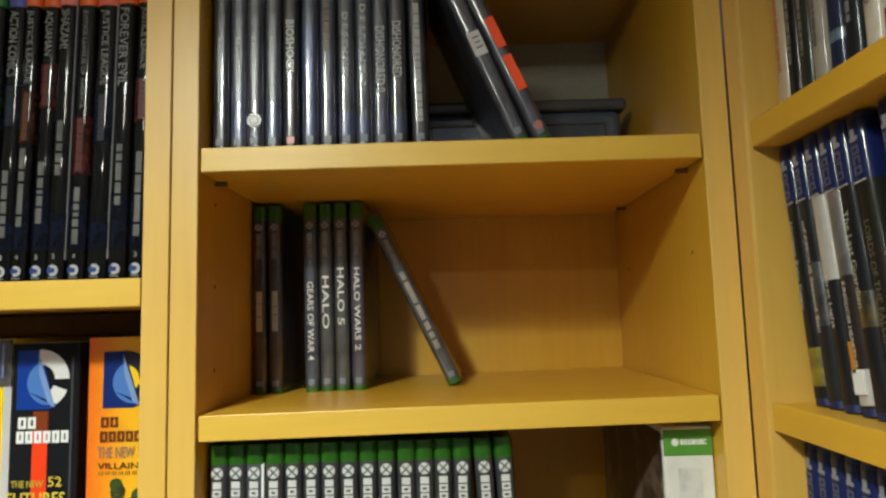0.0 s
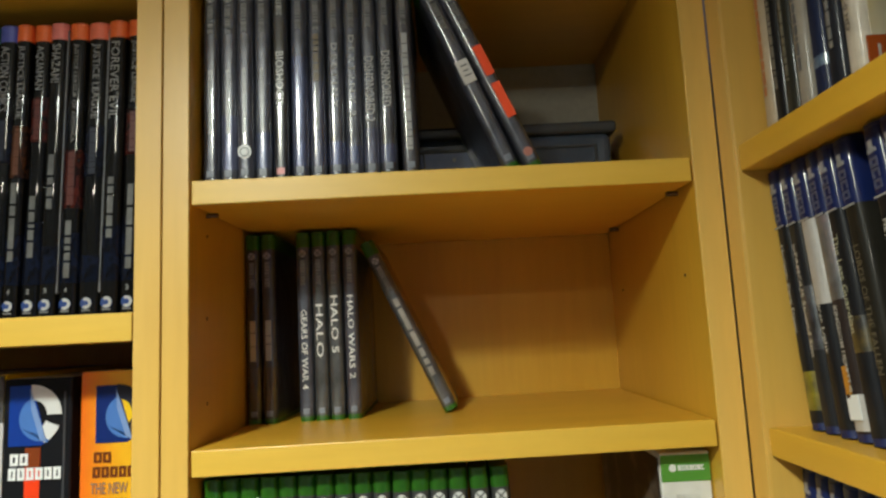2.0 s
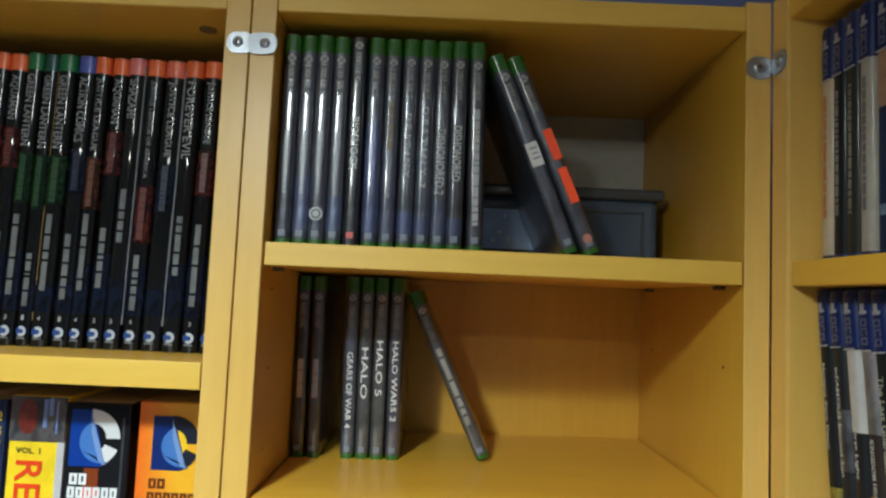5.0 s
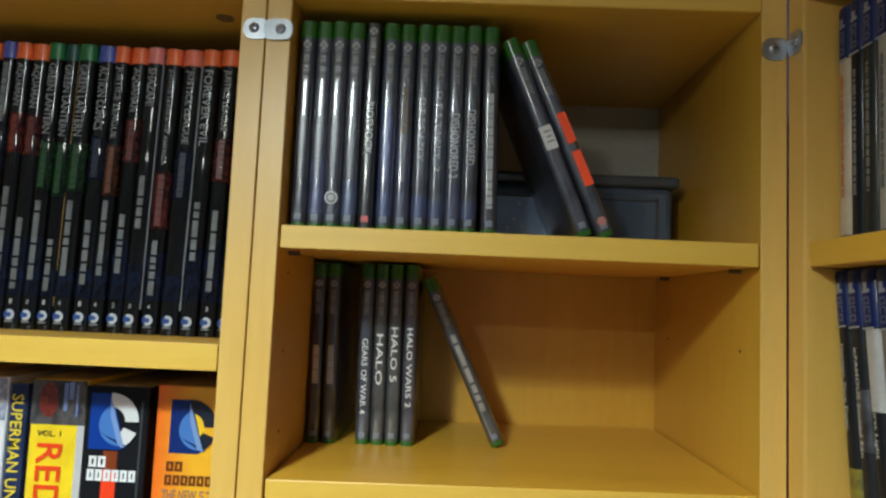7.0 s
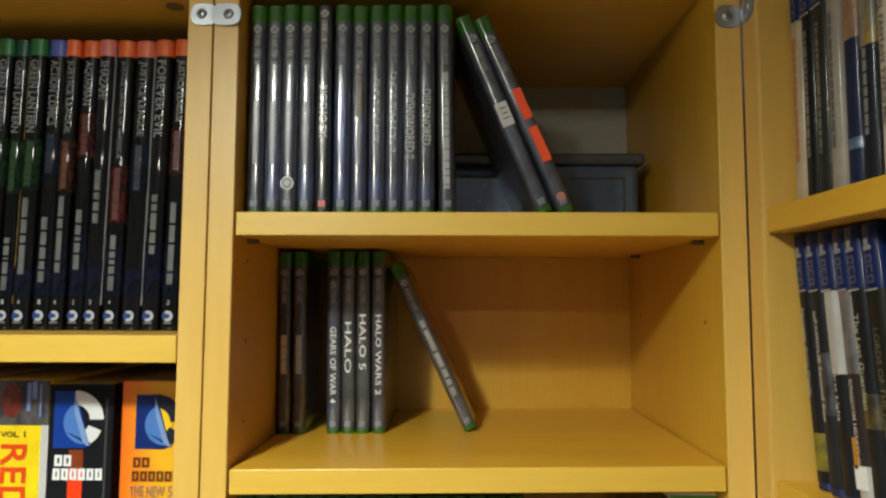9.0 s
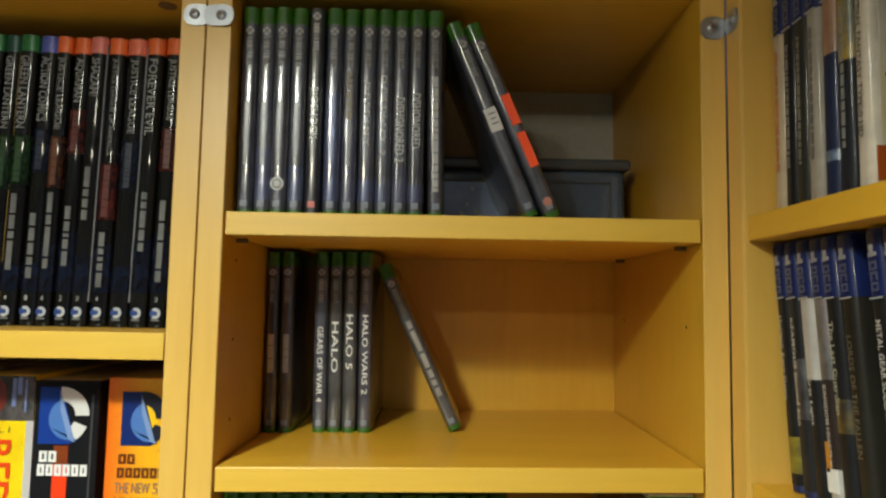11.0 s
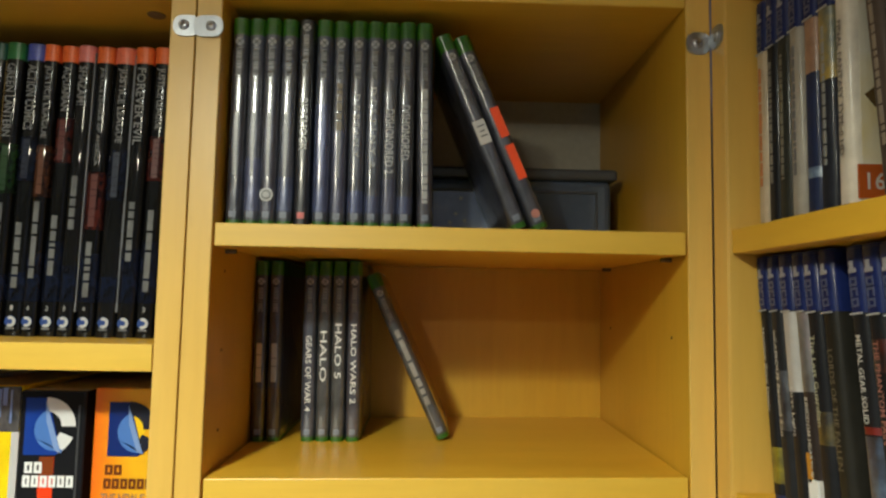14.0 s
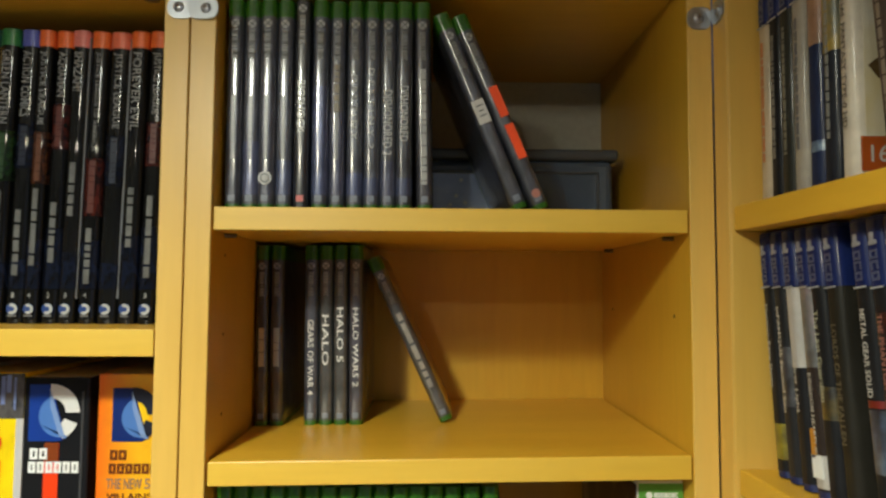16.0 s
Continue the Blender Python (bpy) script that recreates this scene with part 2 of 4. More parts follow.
structure("floor", box(-1.75, 0.82, -2.75, 0.41, -0.1, 0.0), FLOOR, "unseen pale floor that bounces light into the room", "floor")
structure("ceiling", box(-1.75, 0.82, -2.75, 0.41, 2.187, 2.3), CEIL, "dim grey painted ceiling close above the bookcases", "ceiling")
structure("wall_north", box(-1.75, 0.82, 0.279, 0.405, 0.0, 2.187), WALL, "lavender blue painted wall behind the bookcases", "wall")
structure("wall_east", box(0.70, 0.82, -2.75, 0.279, 0.0, 2.187), WALL, "lavender blue painted side wall behind shelves", "wall")
structure("wall_west", box(-1.75, -1.65, -2.75, 0.279, 0.0, 2.187), PLASTER, "plain grey painted wall across the room", "wall")
structure("wall_south", box(-1.65, 0.70, -2.75, -2.65, 0.0, 2.187), PLASTER, "plain grey painted wall at the room's end", "wall")

S1, S2, S3 = 1.824, 1.6328, 1.4360          # shelf tops, middle and corner units
S2L = 1.6312                             # the half-empty shelf slopes up to the corner from here
L1, L2 = 1.730, 1.420                     # shelf tops, comics unit
TOP, BOARD, SH = 2.0300, 2.0262, 0.018


# ---------------------------------------------------------------- bookcases
def bookcase(label, x0, x1, depth, shelves, gap=0.002, side=0.0195, back_top=BOARD - 0.02, bands=(LIT_Z, LIT_X), wz=WOOD_Z, thick=SH, inset=0.0, slope=None):
    """x0, x1: the outer sides; it stands with its front at y = 0 and faces -y. shelves: heights of their tops."""
    root = new("bookcase")
    tagged(root, label, "bookcase")
    for a in (x0, x1 - side):
        s = part("side_panel", box(a, a + side, 0.0012, depth, 0, TOP, 0.0006), wz, root)
        part("edge_band", box(a + 0.0002, a + side - 0.0002, 0.0, 0.0012, 0, TOP - 0.0002, 0.0004, 1), bands[0], s)
    i0, i1 = x0 + side, x1 - side
    s = part("top_board", box(i0 + 0.0003, i1 - 0.0003, 0.0022, depth - 0.012, BOARD - 0.0195, BOARD, 0.0006), WOOD_X, root)
    part("edge_band", box(i0 + 0.0004, i1 - 0.0004, 0.001, 0.0022, BOARD - 0.0193, BOARD - 0.0002, 0.0004, 1), bands[1], s)
    for z in shelves:
        lift = Matrix.Translation((i0, 0, z)) @ pose(0, 0, 0, 0, (slope or {}).get(z, 0.0), 0) @ Matrix.Translation((-i0, 0, -z))
        board = box(i0 + gap, i1 - gap, 0.0012 + inset, depth - 0.018, z - thick, z, 0.0008)
        band = box(i0 + gap + 0.0001, i1 - gap - 0.0001, -0.0002 + inset, 0.0012 + inset, z - thick + 0.0001, z - 0.0001, 0.0005, 2)
        for piece in (board, band):
            bmesh.ops.transform(piece, matrix=lift, verts=piece.verts)
        s = part("shelf", board, WOOD_X, root)
        part("edge_band", band, bands[1], s)
        for px in (i0 + 0.003, i1 - 0.003):
            for py in (0.036, depth - 0.06):
                pin = bmesh.new()
                bmesh.ops.create_cone(pin, cap_ends=True, segments=12, radius1=0.0019, radius2=0.0019, depth=0.012, matrix=Matrix.Translation((px, py, z - thick - 0.0017)) @ pose(0, 0, 0, 0, 90, 0))
                part("shelf_pin", pin, PIN, root, "small dark shelf pin")
    part("back_panel", box(i0 - 0.004, i1 + 0.004, depth - 0.0165, depth - 0.0125, 0.05, back_top), WOOD_Z, root)
    if back_top < TOP - 0.05:
        part("upper_back_panel", box(i0 - 0.004, i1 + 0.004, depth - 0.0165, depth - 0.0125, back_top + 0.001, BOARD - 0.0196), GREYBOARD, root, "plain grey back board")
    part("plinth", box(i0, i1, 0.02, 0.036, 0, 0.07), WOOD_X, root)
    return root


mid = bookcase("birch veneer bookcase, half-full of game cases", -0.0215, 0.3875, 0.275, (S1, S2L, S3, 1.1, 0.75, 0.4, 0.085), back_top=S1 + 0.006, slope={S2L: -0.75})
left = bookcase("birch veneer bookcase filled with comic books", -0.431, -0.0225, 0.275, (L1, L2, 1.1, 0.75, 0.4, 0.085), gap=0.0006, thick=0.0205)
# Same veneer; paler sides and deeper shelf fronts put the light into colour.
right = bookcase("birch veneer bookcase standing in the corner", 0.0, 0.41, 0.275, (S1, S2, S3, 1.1, 0.75, 0.4, 0.085), side=0.0222, bands=(LIT_Z, WOOD_X), wz=LIT_Z, inset=0.003)
CORNER = Matrix.Translation((0.3880, -0.0007, 0)) @ pose(0, 0, 0, 0, 0, -90)
right.matrix_basis = CORNER


def rows_of_holes(parent, x, z0, z1, depth):
    """Drilled shelf-pin holes down a side panel."""
    for y in (0.036, depth - 0.06):
        z = z0
        while z < z1:
            bm = disc(x, y, z, 0.0014, 10, 0.0006, "X")
            part("pin_hole", bm, DARKHOLE, parent)
            z += 0.064


rows_of_holes(mid, 0.3679, 1.74, 1.80, 0.275)
rows_of_holes(mid, -0.0019, 1.66, 1.80, 0.275)


# ---------------------------------------------------------------- cases
CASE_H, CASE_T, CASE_D = 0.171, 0.0130, 0.135


def game_case(category_label, shell, sleeve, group, band=None, sleeve_top=0.158, t=CASE_T, cover=None):
    """Plastic disc case, spine towards -y: shell, printed sleeve, and a band printed over its head."""
    root = tagged(new("game_case"), category_label, "game case", group)
    ob = part("shell", prism(rounded_front(t, CASE_D, 0.0045, deep=1.3), 0, CASE_H), shell, root)
    smooth_by_angle(ob)
    ob = part("sleeve", prism(rounded_front(t, CASE_D - 0.006, 0.0045, 0.0003, deep=1.3), 0.0045, sleeve_top), sleeve, root)
    smooth_by_angle(ob)
    if band is not None:
        ob = part("head_band", prism(rounded_front(t, CASE_D - 0.006, 0.0045, 0.0004, deep=1.3), band[0], band[1]), band[2], root)
        smooth_by_angle(ob)
    return root


GROOVE = ink((0.11, 0.115, 0.11), 0.5)
FOOTMARK = ink((0.19, 0.21, 0.26), 0.4, 0.3, 0.5)
PLATFORM = ink((0.22, 0.22, 0.22), 0.4)
FILM = dict(rough=0.36, coat=1.0, coat_rough=0.11, metal=0.3, wrinkle=0.95)
GREY = lambda c, b=0.5: ink((c[0] * 1.10, c[1] * 1.13, c[2] * 1.23), blotch=b, **FILM)
HEAD = ink((0.030, 0.125, 0.008), 0.35, 0.8, 0.25, 0.12, wrinkle=0.3)


def silver_case(label, group, colour, lower=None, black=False, mark=None):
    root = game_case(label, BLACKP if black else GREEN, GREY(colour), group, None if black else (0.157, 0.1695, HEAD), 0.1685 if black else 0.158)
    x = CASE_T / 2
    top = 0.164 if black else 0.151
    badge_ob = part("emblem", disc(x, -0.0006, top, 0.0033 if mark is None else 0.0042, 16), mark or SILVER, root)
    bm = bmesh.new()
    for turn in (45, -45):
        cross = box(-0.0036, 0.0036, -0.0002, 0.0002, -0.0005, 0.0005)
        bmesh.ops.transform(cross, matrix=Matrix.Translation((x, -0.0009, top)) @ pose(0, 0, 0, 0, turn, 0) @ Matrix.Scale(0.9 if mark is None else 1.1, 4), verts=cross.verts)
        join(bm, cross)
    part("emblem_groove", bm, GROOVE, badge_ob)
    if mark is None:
        glyph_row(root, x, top - 0.0055, 0.024, 0.0042, SILVER if black else PLATFORM, (2, 0, 0, 2, 3, 0, 2, 1), True, name="platform_print", weight=0.27)
    else:
        glyph_row(root, x, top - 0.0055, 0.046, 0.0062, mark, (2, 0, 0, 2, 3, 0, 2, 1), True, name="platform_print", weight=0.24)
    # Art on the lower spine; some only paint a bluish reflection at the foot.
    if lower is not None:
        ob = part("spine_art", prism(rounded_front(CASE_T, 0.02, 0.0045, 0.00045, deep=1.3), 0.012, lower[1]), lower[0], root)
        smooth_by_angle(ob)
    part("rating_mark", box(x - 0.0028, x + 0.0028, -0.0009, -0.0003, 0.0065, 0.0115), FOOTMARK if not black else ink((0.55, 0.10, 0.09)), root)
    return root


def lay(root, x, y, z, lean=0.0):
    root.matrix_basis = pose(x, y, z, 0, lean, 0)
    return root


PALE = (0.065, 0.066, 0.078)
UP = [  # colour, art or foot tint with its height, title, title z, length, height, colour
    ((0.038, 0.039, 0.048), None, None, 6),
    ((0.076, 0.078, 0.092), ((0.085, 0.095, 0.130), 0.055), None, 7),
    ((0.064, 0.066, 0.079), ((0.060, 0.062, 0.066), 0.10), None, 5),
    ((0.072, 0.074, 0.088), ((0.076, 0.090, 0.123), 0.04), None, 6),
    ((0.015, 0.015, 0.017), None, ("BIOSHOCK", 0.083, 0.043, 0.0062), 0),
    ((0.056, 0.062, 0.084), ((0.064, 0.078, 0.123), 0.10), None, 0),
    ((0.060, 0.062, 0.074), ((0.064, 0.066, 0.084), 0.08), None, 5),
    ((0.064, 0.066, 0.079), ((0.062, 0.075, 0.120), 0.030), ("D E S T I N Y", 0.083, 0.052, 0.0042), 0),
    # The bluish foot here and two rows down paints in a reflection.
    ((0.060, 0.064, 0.079), ((0.055, 0.066, 0.100), 0.026), ("D E S T I N Y  2", 0.082, 0.066, 0.0042), 0),
    ((0.060, 0.062, 0.072), ((0.066, 0.070, 0.090), 0.040), ("DISHONORED 2", 0.071, 0.053, 0.0072), 0),
    ((0.038, 0.039, 0.046), ((0.048, 0.058, 0.090), 0.026), ("DISHONORED", 0.078, 0.045, 0.0068), 0),
    ((0.050, 0.046, 0.052), None, None, 8),
]
UPX = (0.0075, 0.0210, 0.0341, 0.0476, 0.0616, 0.0765, 0.0900, 0.1045, 0.1180, 0.1311, 0.1443, 0.1612)
G1 = "cases on the top shelf"
for i, (colour, low, title, nbars) in enumerate(UP):
    black = i == 4
    c = silver_case("black game case with a plain head, in the row" if black else "slim green game case with a glossy grey spine", G1, colour,
                    None if low is None else (ink((low[0][0], low[0][1], low[0][2] * 1.3), blotch=0.35, **FILM), low[1]), black)
    x = CASE_T / 2
    if title:
        spine_text(c, title[0], x, title[1], title[2], title[3], ink((0.48, 0.48, 0.47)) if black else ink((0.46, 0.46, 0.46)))
    if nbars:
        spine_bars(c, x, 0.115 if i == 11 else 0.092, 0.02 if i == 11 else 0.04, 0.0043 if i == 11 else 0.0026, ink((0.40, 0.40, 0.40)) if i == 11 else ink((0.24, 0.24, 0.25)) if i < 2 else ink((0.17, 0.17, 0.18)), nbars + 6 if i == 11 else nbars * 2 + 2, seed=i, gap=0.0009 if i == 11 else 0.0005)
    if i == 2:
        part("seal", disc(x, -0.0008, 0.025, 0.0054, 24), ink((0.42, 0.42, 0.41)), c)
        part("seal_ring", disc(x, -0.0011, 0.025, 0.0042, 20), ink((0.12, 0.12, 0.12)), c)
        part("seal_core", disc(x, -0.0014, 0.025, 0.0024, 16), ink((0.34, 0.34, 0.34)), c)
    if i == 6:
        spine_bars(c, x, 0.118, 0.078, 0.0042, ink((0.12, 0.085, 0.035)), 6, seed=4, y=-0.0014, name="gold_title_print", gap=0.0012)
    lay(c, UPX[i] - CASE_T / 2, 0.018 + 0.001 * math.sin(i * 2.3), S1, -1.0 if i == 11 else 0.0)
ORANGE = ink((0.95, 0.09, 0.015), 0.35)
for i in range(2):
    c = silver_case("green game case leaning on the row, grey spine", G1, PALE)
    x = CASE_T / 2
    if i == 0:
        part("title_patch", box(0.0015, 0.0116, -0.001, -0.0003, 0.074, 0.094), ink((0.62, 0.60, 0.58)), c)
        for zz, w in ((0.0885, 0.0058), (0.0842, 0.0040), (0.0800, 0.0058)):
            part("patch_line", box(x - w / 2 + 0.0006, x + w / 2 + 0.0006, -0.0013, -0.0009, zz, zz + 0.0011), DIM, c)
    else:
        part("title_patch", box(0.0048, 0.0120, -0.001, -0.0003, 0.080, 0.106), ORANGE, c, "bright orange printed patch")
        part("title_patch", box(0.0048, 0.0120, -0.001, -0.0003, 0.043, 0.073), ORANGE, c, "bright orange printed patch")
        part("rating_seal", disc(x, -0.0012, 0.013, 0.0036, 16), ink((0.45, 0.19, 0.15)), c)
    lay(c, 0.2320 + i * 0.0172, 0.016, S1, -22.3 - 0.9 * i)

G2 = "cases on the half-empty shelf"
# The first two spines are darker than the rest.
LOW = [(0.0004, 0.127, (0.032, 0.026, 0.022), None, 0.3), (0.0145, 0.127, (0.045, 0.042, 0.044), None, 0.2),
       (0.0470, 0.128, (0.075, 0.08, 0.10), ("GEARS OF WAR 4", 0.064, 0.074, 0.0058), 0), (0.0610, 0.128, (0.085, 0.085, 0.08), ("HALO", 0.080, 0.050, 0.0066), 0),
       (0.0750, 0.127, (0.09, 0.09, 0.085), ("HALO 5", 0.085, 0.054, 0.0066), 0), (0.0898, 0.127, (0.085, 0.08, 0.095), ("HALO WARS 2", 0.073, 0.078, 0.0056), 0)]
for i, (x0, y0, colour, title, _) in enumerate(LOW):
    c = silver_case("green game case with a grey spine on the shelf" if i > 1 else "green game case with a dark spine on the shelf", G2, tuple(0.92 * q for q in colour))
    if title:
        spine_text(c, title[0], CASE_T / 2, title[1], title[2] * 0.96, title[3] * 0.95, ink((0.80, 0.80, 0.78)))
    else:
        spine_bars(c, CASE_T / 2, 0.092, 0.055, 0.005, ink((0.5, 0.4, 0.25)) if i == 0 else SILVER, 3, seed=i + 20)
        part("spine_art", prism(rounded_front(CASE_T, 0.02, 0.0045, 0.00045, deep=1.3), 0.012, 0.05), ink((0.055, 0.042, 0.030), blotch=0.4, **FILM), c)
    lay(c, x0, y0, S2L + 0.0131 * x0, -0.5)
c = silver_case("green game case leaning alone against its row", G2, (0.08, 0.08, 0.078))
spine_bars(c, CASE_T / 2, 0.112, 0.032, 0.0046, ink((0.30, 0.28, 0.25), 0.4, 0.0, 0.4), 6, seed=31, gap=0.0026)
lay(c, 0.1770, 0.130, S2L + 0.0131 * 0.177, -25.0)

G3 = "cases on the lower shelf"
LOWX = (0.0068, 0.0200, 0.0336, 0.0480, 0.0612, 0.0748, 0.0884, 0.1022, 0.1160, 0.1296, 0.1440, 0.1574, 0.1710, 0.1850, 0.2000, 0.2150)
for i in range(16):
    c = silver_case("green game case in a tight row, grey spine", G3, (0.10, 0.10, 0.13) if i == 2 else (0.060, 0.058, 0.055), mark=ink((0.62, 0.62, 0.60)))
    spine_bars(c, CASE_T / 2, 0.088, 0.03, 0.0055, SILVER, 6, seed=40 + i)
    if i == 2:
        part("pale_edge", box(0.0120, 0.0136, -0.0004, 0.004, 0.006, 0.157), WHITE, c, "white edge of a loose sleeve")
    lay(c, LOWX[i] - CASE_T / 2 + (0.0075 if i > 13 else 0), 0.020 + 0.001 * math.sin(i * 1.7), S3, -2.6 if i > 13 else 0)

# white game box with a green head
gb = tagged(new("game_box"), "white card game box with a green head panel", "box")
part("carton", box(0, 0.036, 0, 0.19, 0, 0.1755, 0.0012), ink((0.74, 0.74, 0.70), 0.45, 0.2, 0.06), gb)
part("head_panel", box(0.0004, 0.0356, -0.0005, 0.05, 0.155, 0.1735), ink((0.10, 0.30, 0.04), 0.4, 0.3), gb, "green printed panel")
part("emblem", disc(0.0085, -0.0009, 0.1645, 0.0027, 16), WHITE, gb)
part("side_print", box(-0.0006, 0.001, 0.004, 0.186, 0.003, 0.171), art([(0.012, 0.012, 0.012), (0.03, 0.025, 0.02), (0.28, 0.22, 0.15)], 26.0), gb, "dark printed side")
glyph_row(gb, 0.0122, 0.1645, 0.0195, 0.0036, WHITE, (2, 0, 0, 2, 0, 2, 1), name="name_print", weight=0.22)
part("faint_print", box(0.010, 0.027, -0.0005, -0.0001, 0.10, 0.146), art([(0.74, 0.74, 0.70), (0.66, 0.66, 0.63), (0.50, 0.50, 0.48)], 60.0, coat=0.2), gb)
part("dark_label", box(0.015, 0.028, -0.0009, -0.0002, 0.09, 0.118), ink((0.02, 0.02, 0.02)), gb)
lay(gb, 0.3310, 0.0200, S3)

# ---------------------------------------------------------------- storage tub
tub = tagged(new("storage_tub"), "smoky grey plastic storage tub with a lid", "storage box")
part("body", box(0.004, 0.2005, 0.004, 0.092, 0, 0.070, 0.008, 3), TUB, tub)
part("lid", box(0, 0.2055, 0, 0.096, 0.068, 0.080, 0.004, 3), TUBRIM, tub, "dark rimmed lid")
rim = bmesh.new()
for a in ((0.10, 0.185, 0.010, 0.0125), (0.10, 0.185, 0.0545, 0.057), (0.10, 0.1025, 0.010, 0.057), (0.1825, 0.185, 0.010, 0.057),
          (0.012, 0.09, 0.010, 0.0125), (0.012, 0.09, 0.0545, 0.057), (0.012, 0.0145, 0.010, 0.057), (0.0875, 0.09, 0.010, 0.057)):
    box(a[0], a[1], 0.0022, 0.006, a[2], a[3], 0.0006, 1, bm=rim)
tagged(part("panel_ridge", rim, TUBRIM, tub), kind="stuff")
part("blue_content", box(0.016, 0.087, 0.0016, 0.0042, 0.014, 0.054), art([(0.30, 0.42, 0.82), (0.40, 0.54, 0.92), (0.52, 0.64, 0.93)], 34.0), tub, "blue contents showing through the plastic")
# Highlights on the tub's plastic, drawn as small pale discs.
for sx, sz in ((0.045, 0.047), (0.034, 0.022), (0.049, 0.024), (0.040, 0.031)):
    part("glint_speck", disc(sx, 0.0012, sz, 0.0019, 10), ink((0.70, 0.76, 0.90)), tub)
lay(tub, 0.152, 0.150, S1)


# ---------------------------------------------------------------- comics, upper row
def comic(label, t, h, head, spine, rnd, d=0.168):
    root = tagged(new("comic_book"), label, "book", "comics on the upper shelf")
    ob = part("cover", prism(rounded_front(t, d, t * 0.49, seg=8, deep=0.6), 0, h), spine, root)
    smooth_by_angle(ob)
    part("page_block", box(0.0007, t - 0.0007, 0.004, d - 0.002, h - 0.002, h + 0.0002), PAGES, root)
    if head is not None:
        smooth_by_angle(part("head_block", prism(rounded_front(t, 0.012, t * 0.49, 0.0003, seg=8, deep=0.6), h - 0.0155, h - 0.0008), head, root, "coloured block at the head"))
    return root


def mottle(tint):
    k = (0.006, 0.006, 0.007)
    m = art([k, tint, k, tuple(q * 1.5 for q in tint), k], 120.0, (1, 1, 0.45), 1.0)
    b = m.node_tree.nodes["Principled BSDF"]
    b.inputs["Coat Roughness"].default_value = 0.035
    b.inputs["Specular IOR Level"].default_value = 0.0
    b.inputs["Coat Weight"].default_value = 0.5
    return m


def badge(root, x, z, r):
    part("emblem", disc(x, -0.0005, z, r, 18), ink((0.02, 0.055, 0.22), 0.3), root)
    bm = bmesh.new()
    n = 14
    for k in range(n):
        a0, a1 = [-2.2 + 4.4 * (k + q) / n for q in (0, 1)]
        q = [bm.verts.new((x + rr * math.cos(a) * r, -0.0009, z + rr * math.sin(a) * r)) for rr, a in ((0.45, a0), (0.95, a0), (0.95, a1), (0.45, a1))]
        bm.faces.new(q)
    part("emblem_arc", bm, ink((0.5, 0.5, 0.5)), root)


EDGES = (-0.3944, -0.3809, -0.3664, -0.3500, -0.3326, -0.3143, -0.3007, -0.2853, -0.2727, -0.2582, -0.2428, -0.2283, -0.2148, -0.1983, -0.1819, -0.1684, -0.1529, -0.1375, -0.1211, -0.1027, -0.0863, -0.0699, -0.0554)
OR, PU, GR, PK = (0.85, 0.15, 0.03), (0.09, 0.11, 0.42), (0.025, 0.16, 0.045), (0.72, 0.2, 0.17)
HEADS = (OR, PU, PU, PU, PU, OR, OR, PU, OR, OR, GR, (0.012, 0.075, 0.055), GR, PU, OR, OR, PK, OR, (0.78, 0.17, 0.09), OR, OR, OR)
TITLES = {5: ("AQUAMAN", 0.040), 6: ("JUSTICE LEAGUE", 0.066), 8: ("AQUAMAN", 0.040), 9: ("AQUAMAN", 0.041), 10: ("GREEN LANTERN", 0.066), 11: ("GREEN LANTERN", 0.067), 12: ("GREEN LANTERN", 0.067),
          13: ("ACTION COMICS", 0.060), 14: ("JUSTICE LEAGUE", 0.067), 15: ("AQUAMAN", 0.041), 16: ("SHAZAM!", 0.036), 17: ("JUSTICE LEAGUE OF AMERICA", 0.090), 18: ("JUSTICE LEAGUE", 0.069), 19: ("FOREVER EVIL", 0.071), 20: ("JUSTICE LEAGUE", 0.057)}
AUTHOR = {0: (0.12, 0.06), 1: (0.115, 0.055), 2: (0.12, 0.05), 3: (0.11, 0.06), 4: (0.125, 0.06), 5: (0.118, 0.05), 6: (0.084, 0.058), 7: (0.12, 0.055), 8: (0.1288, 0.0482), 9: (0.1009, 0.0343),
          10: (0.1170, 0.0430), 11: (0.0823, 0.0333), 12: (0.1180, 0.0476), 13: (0.1009, 0.0405), 14: (0.1195, 0.0492), 15: (0.1077, 0.0520), 16: (0.1434, 0.0932), 17: (0.0848, 0.0333), 19: (0.1211, 0.0659), 20: (0.1143, 0.0389), 21: (0.11, 0.04)}
rnd = random.Random(5)
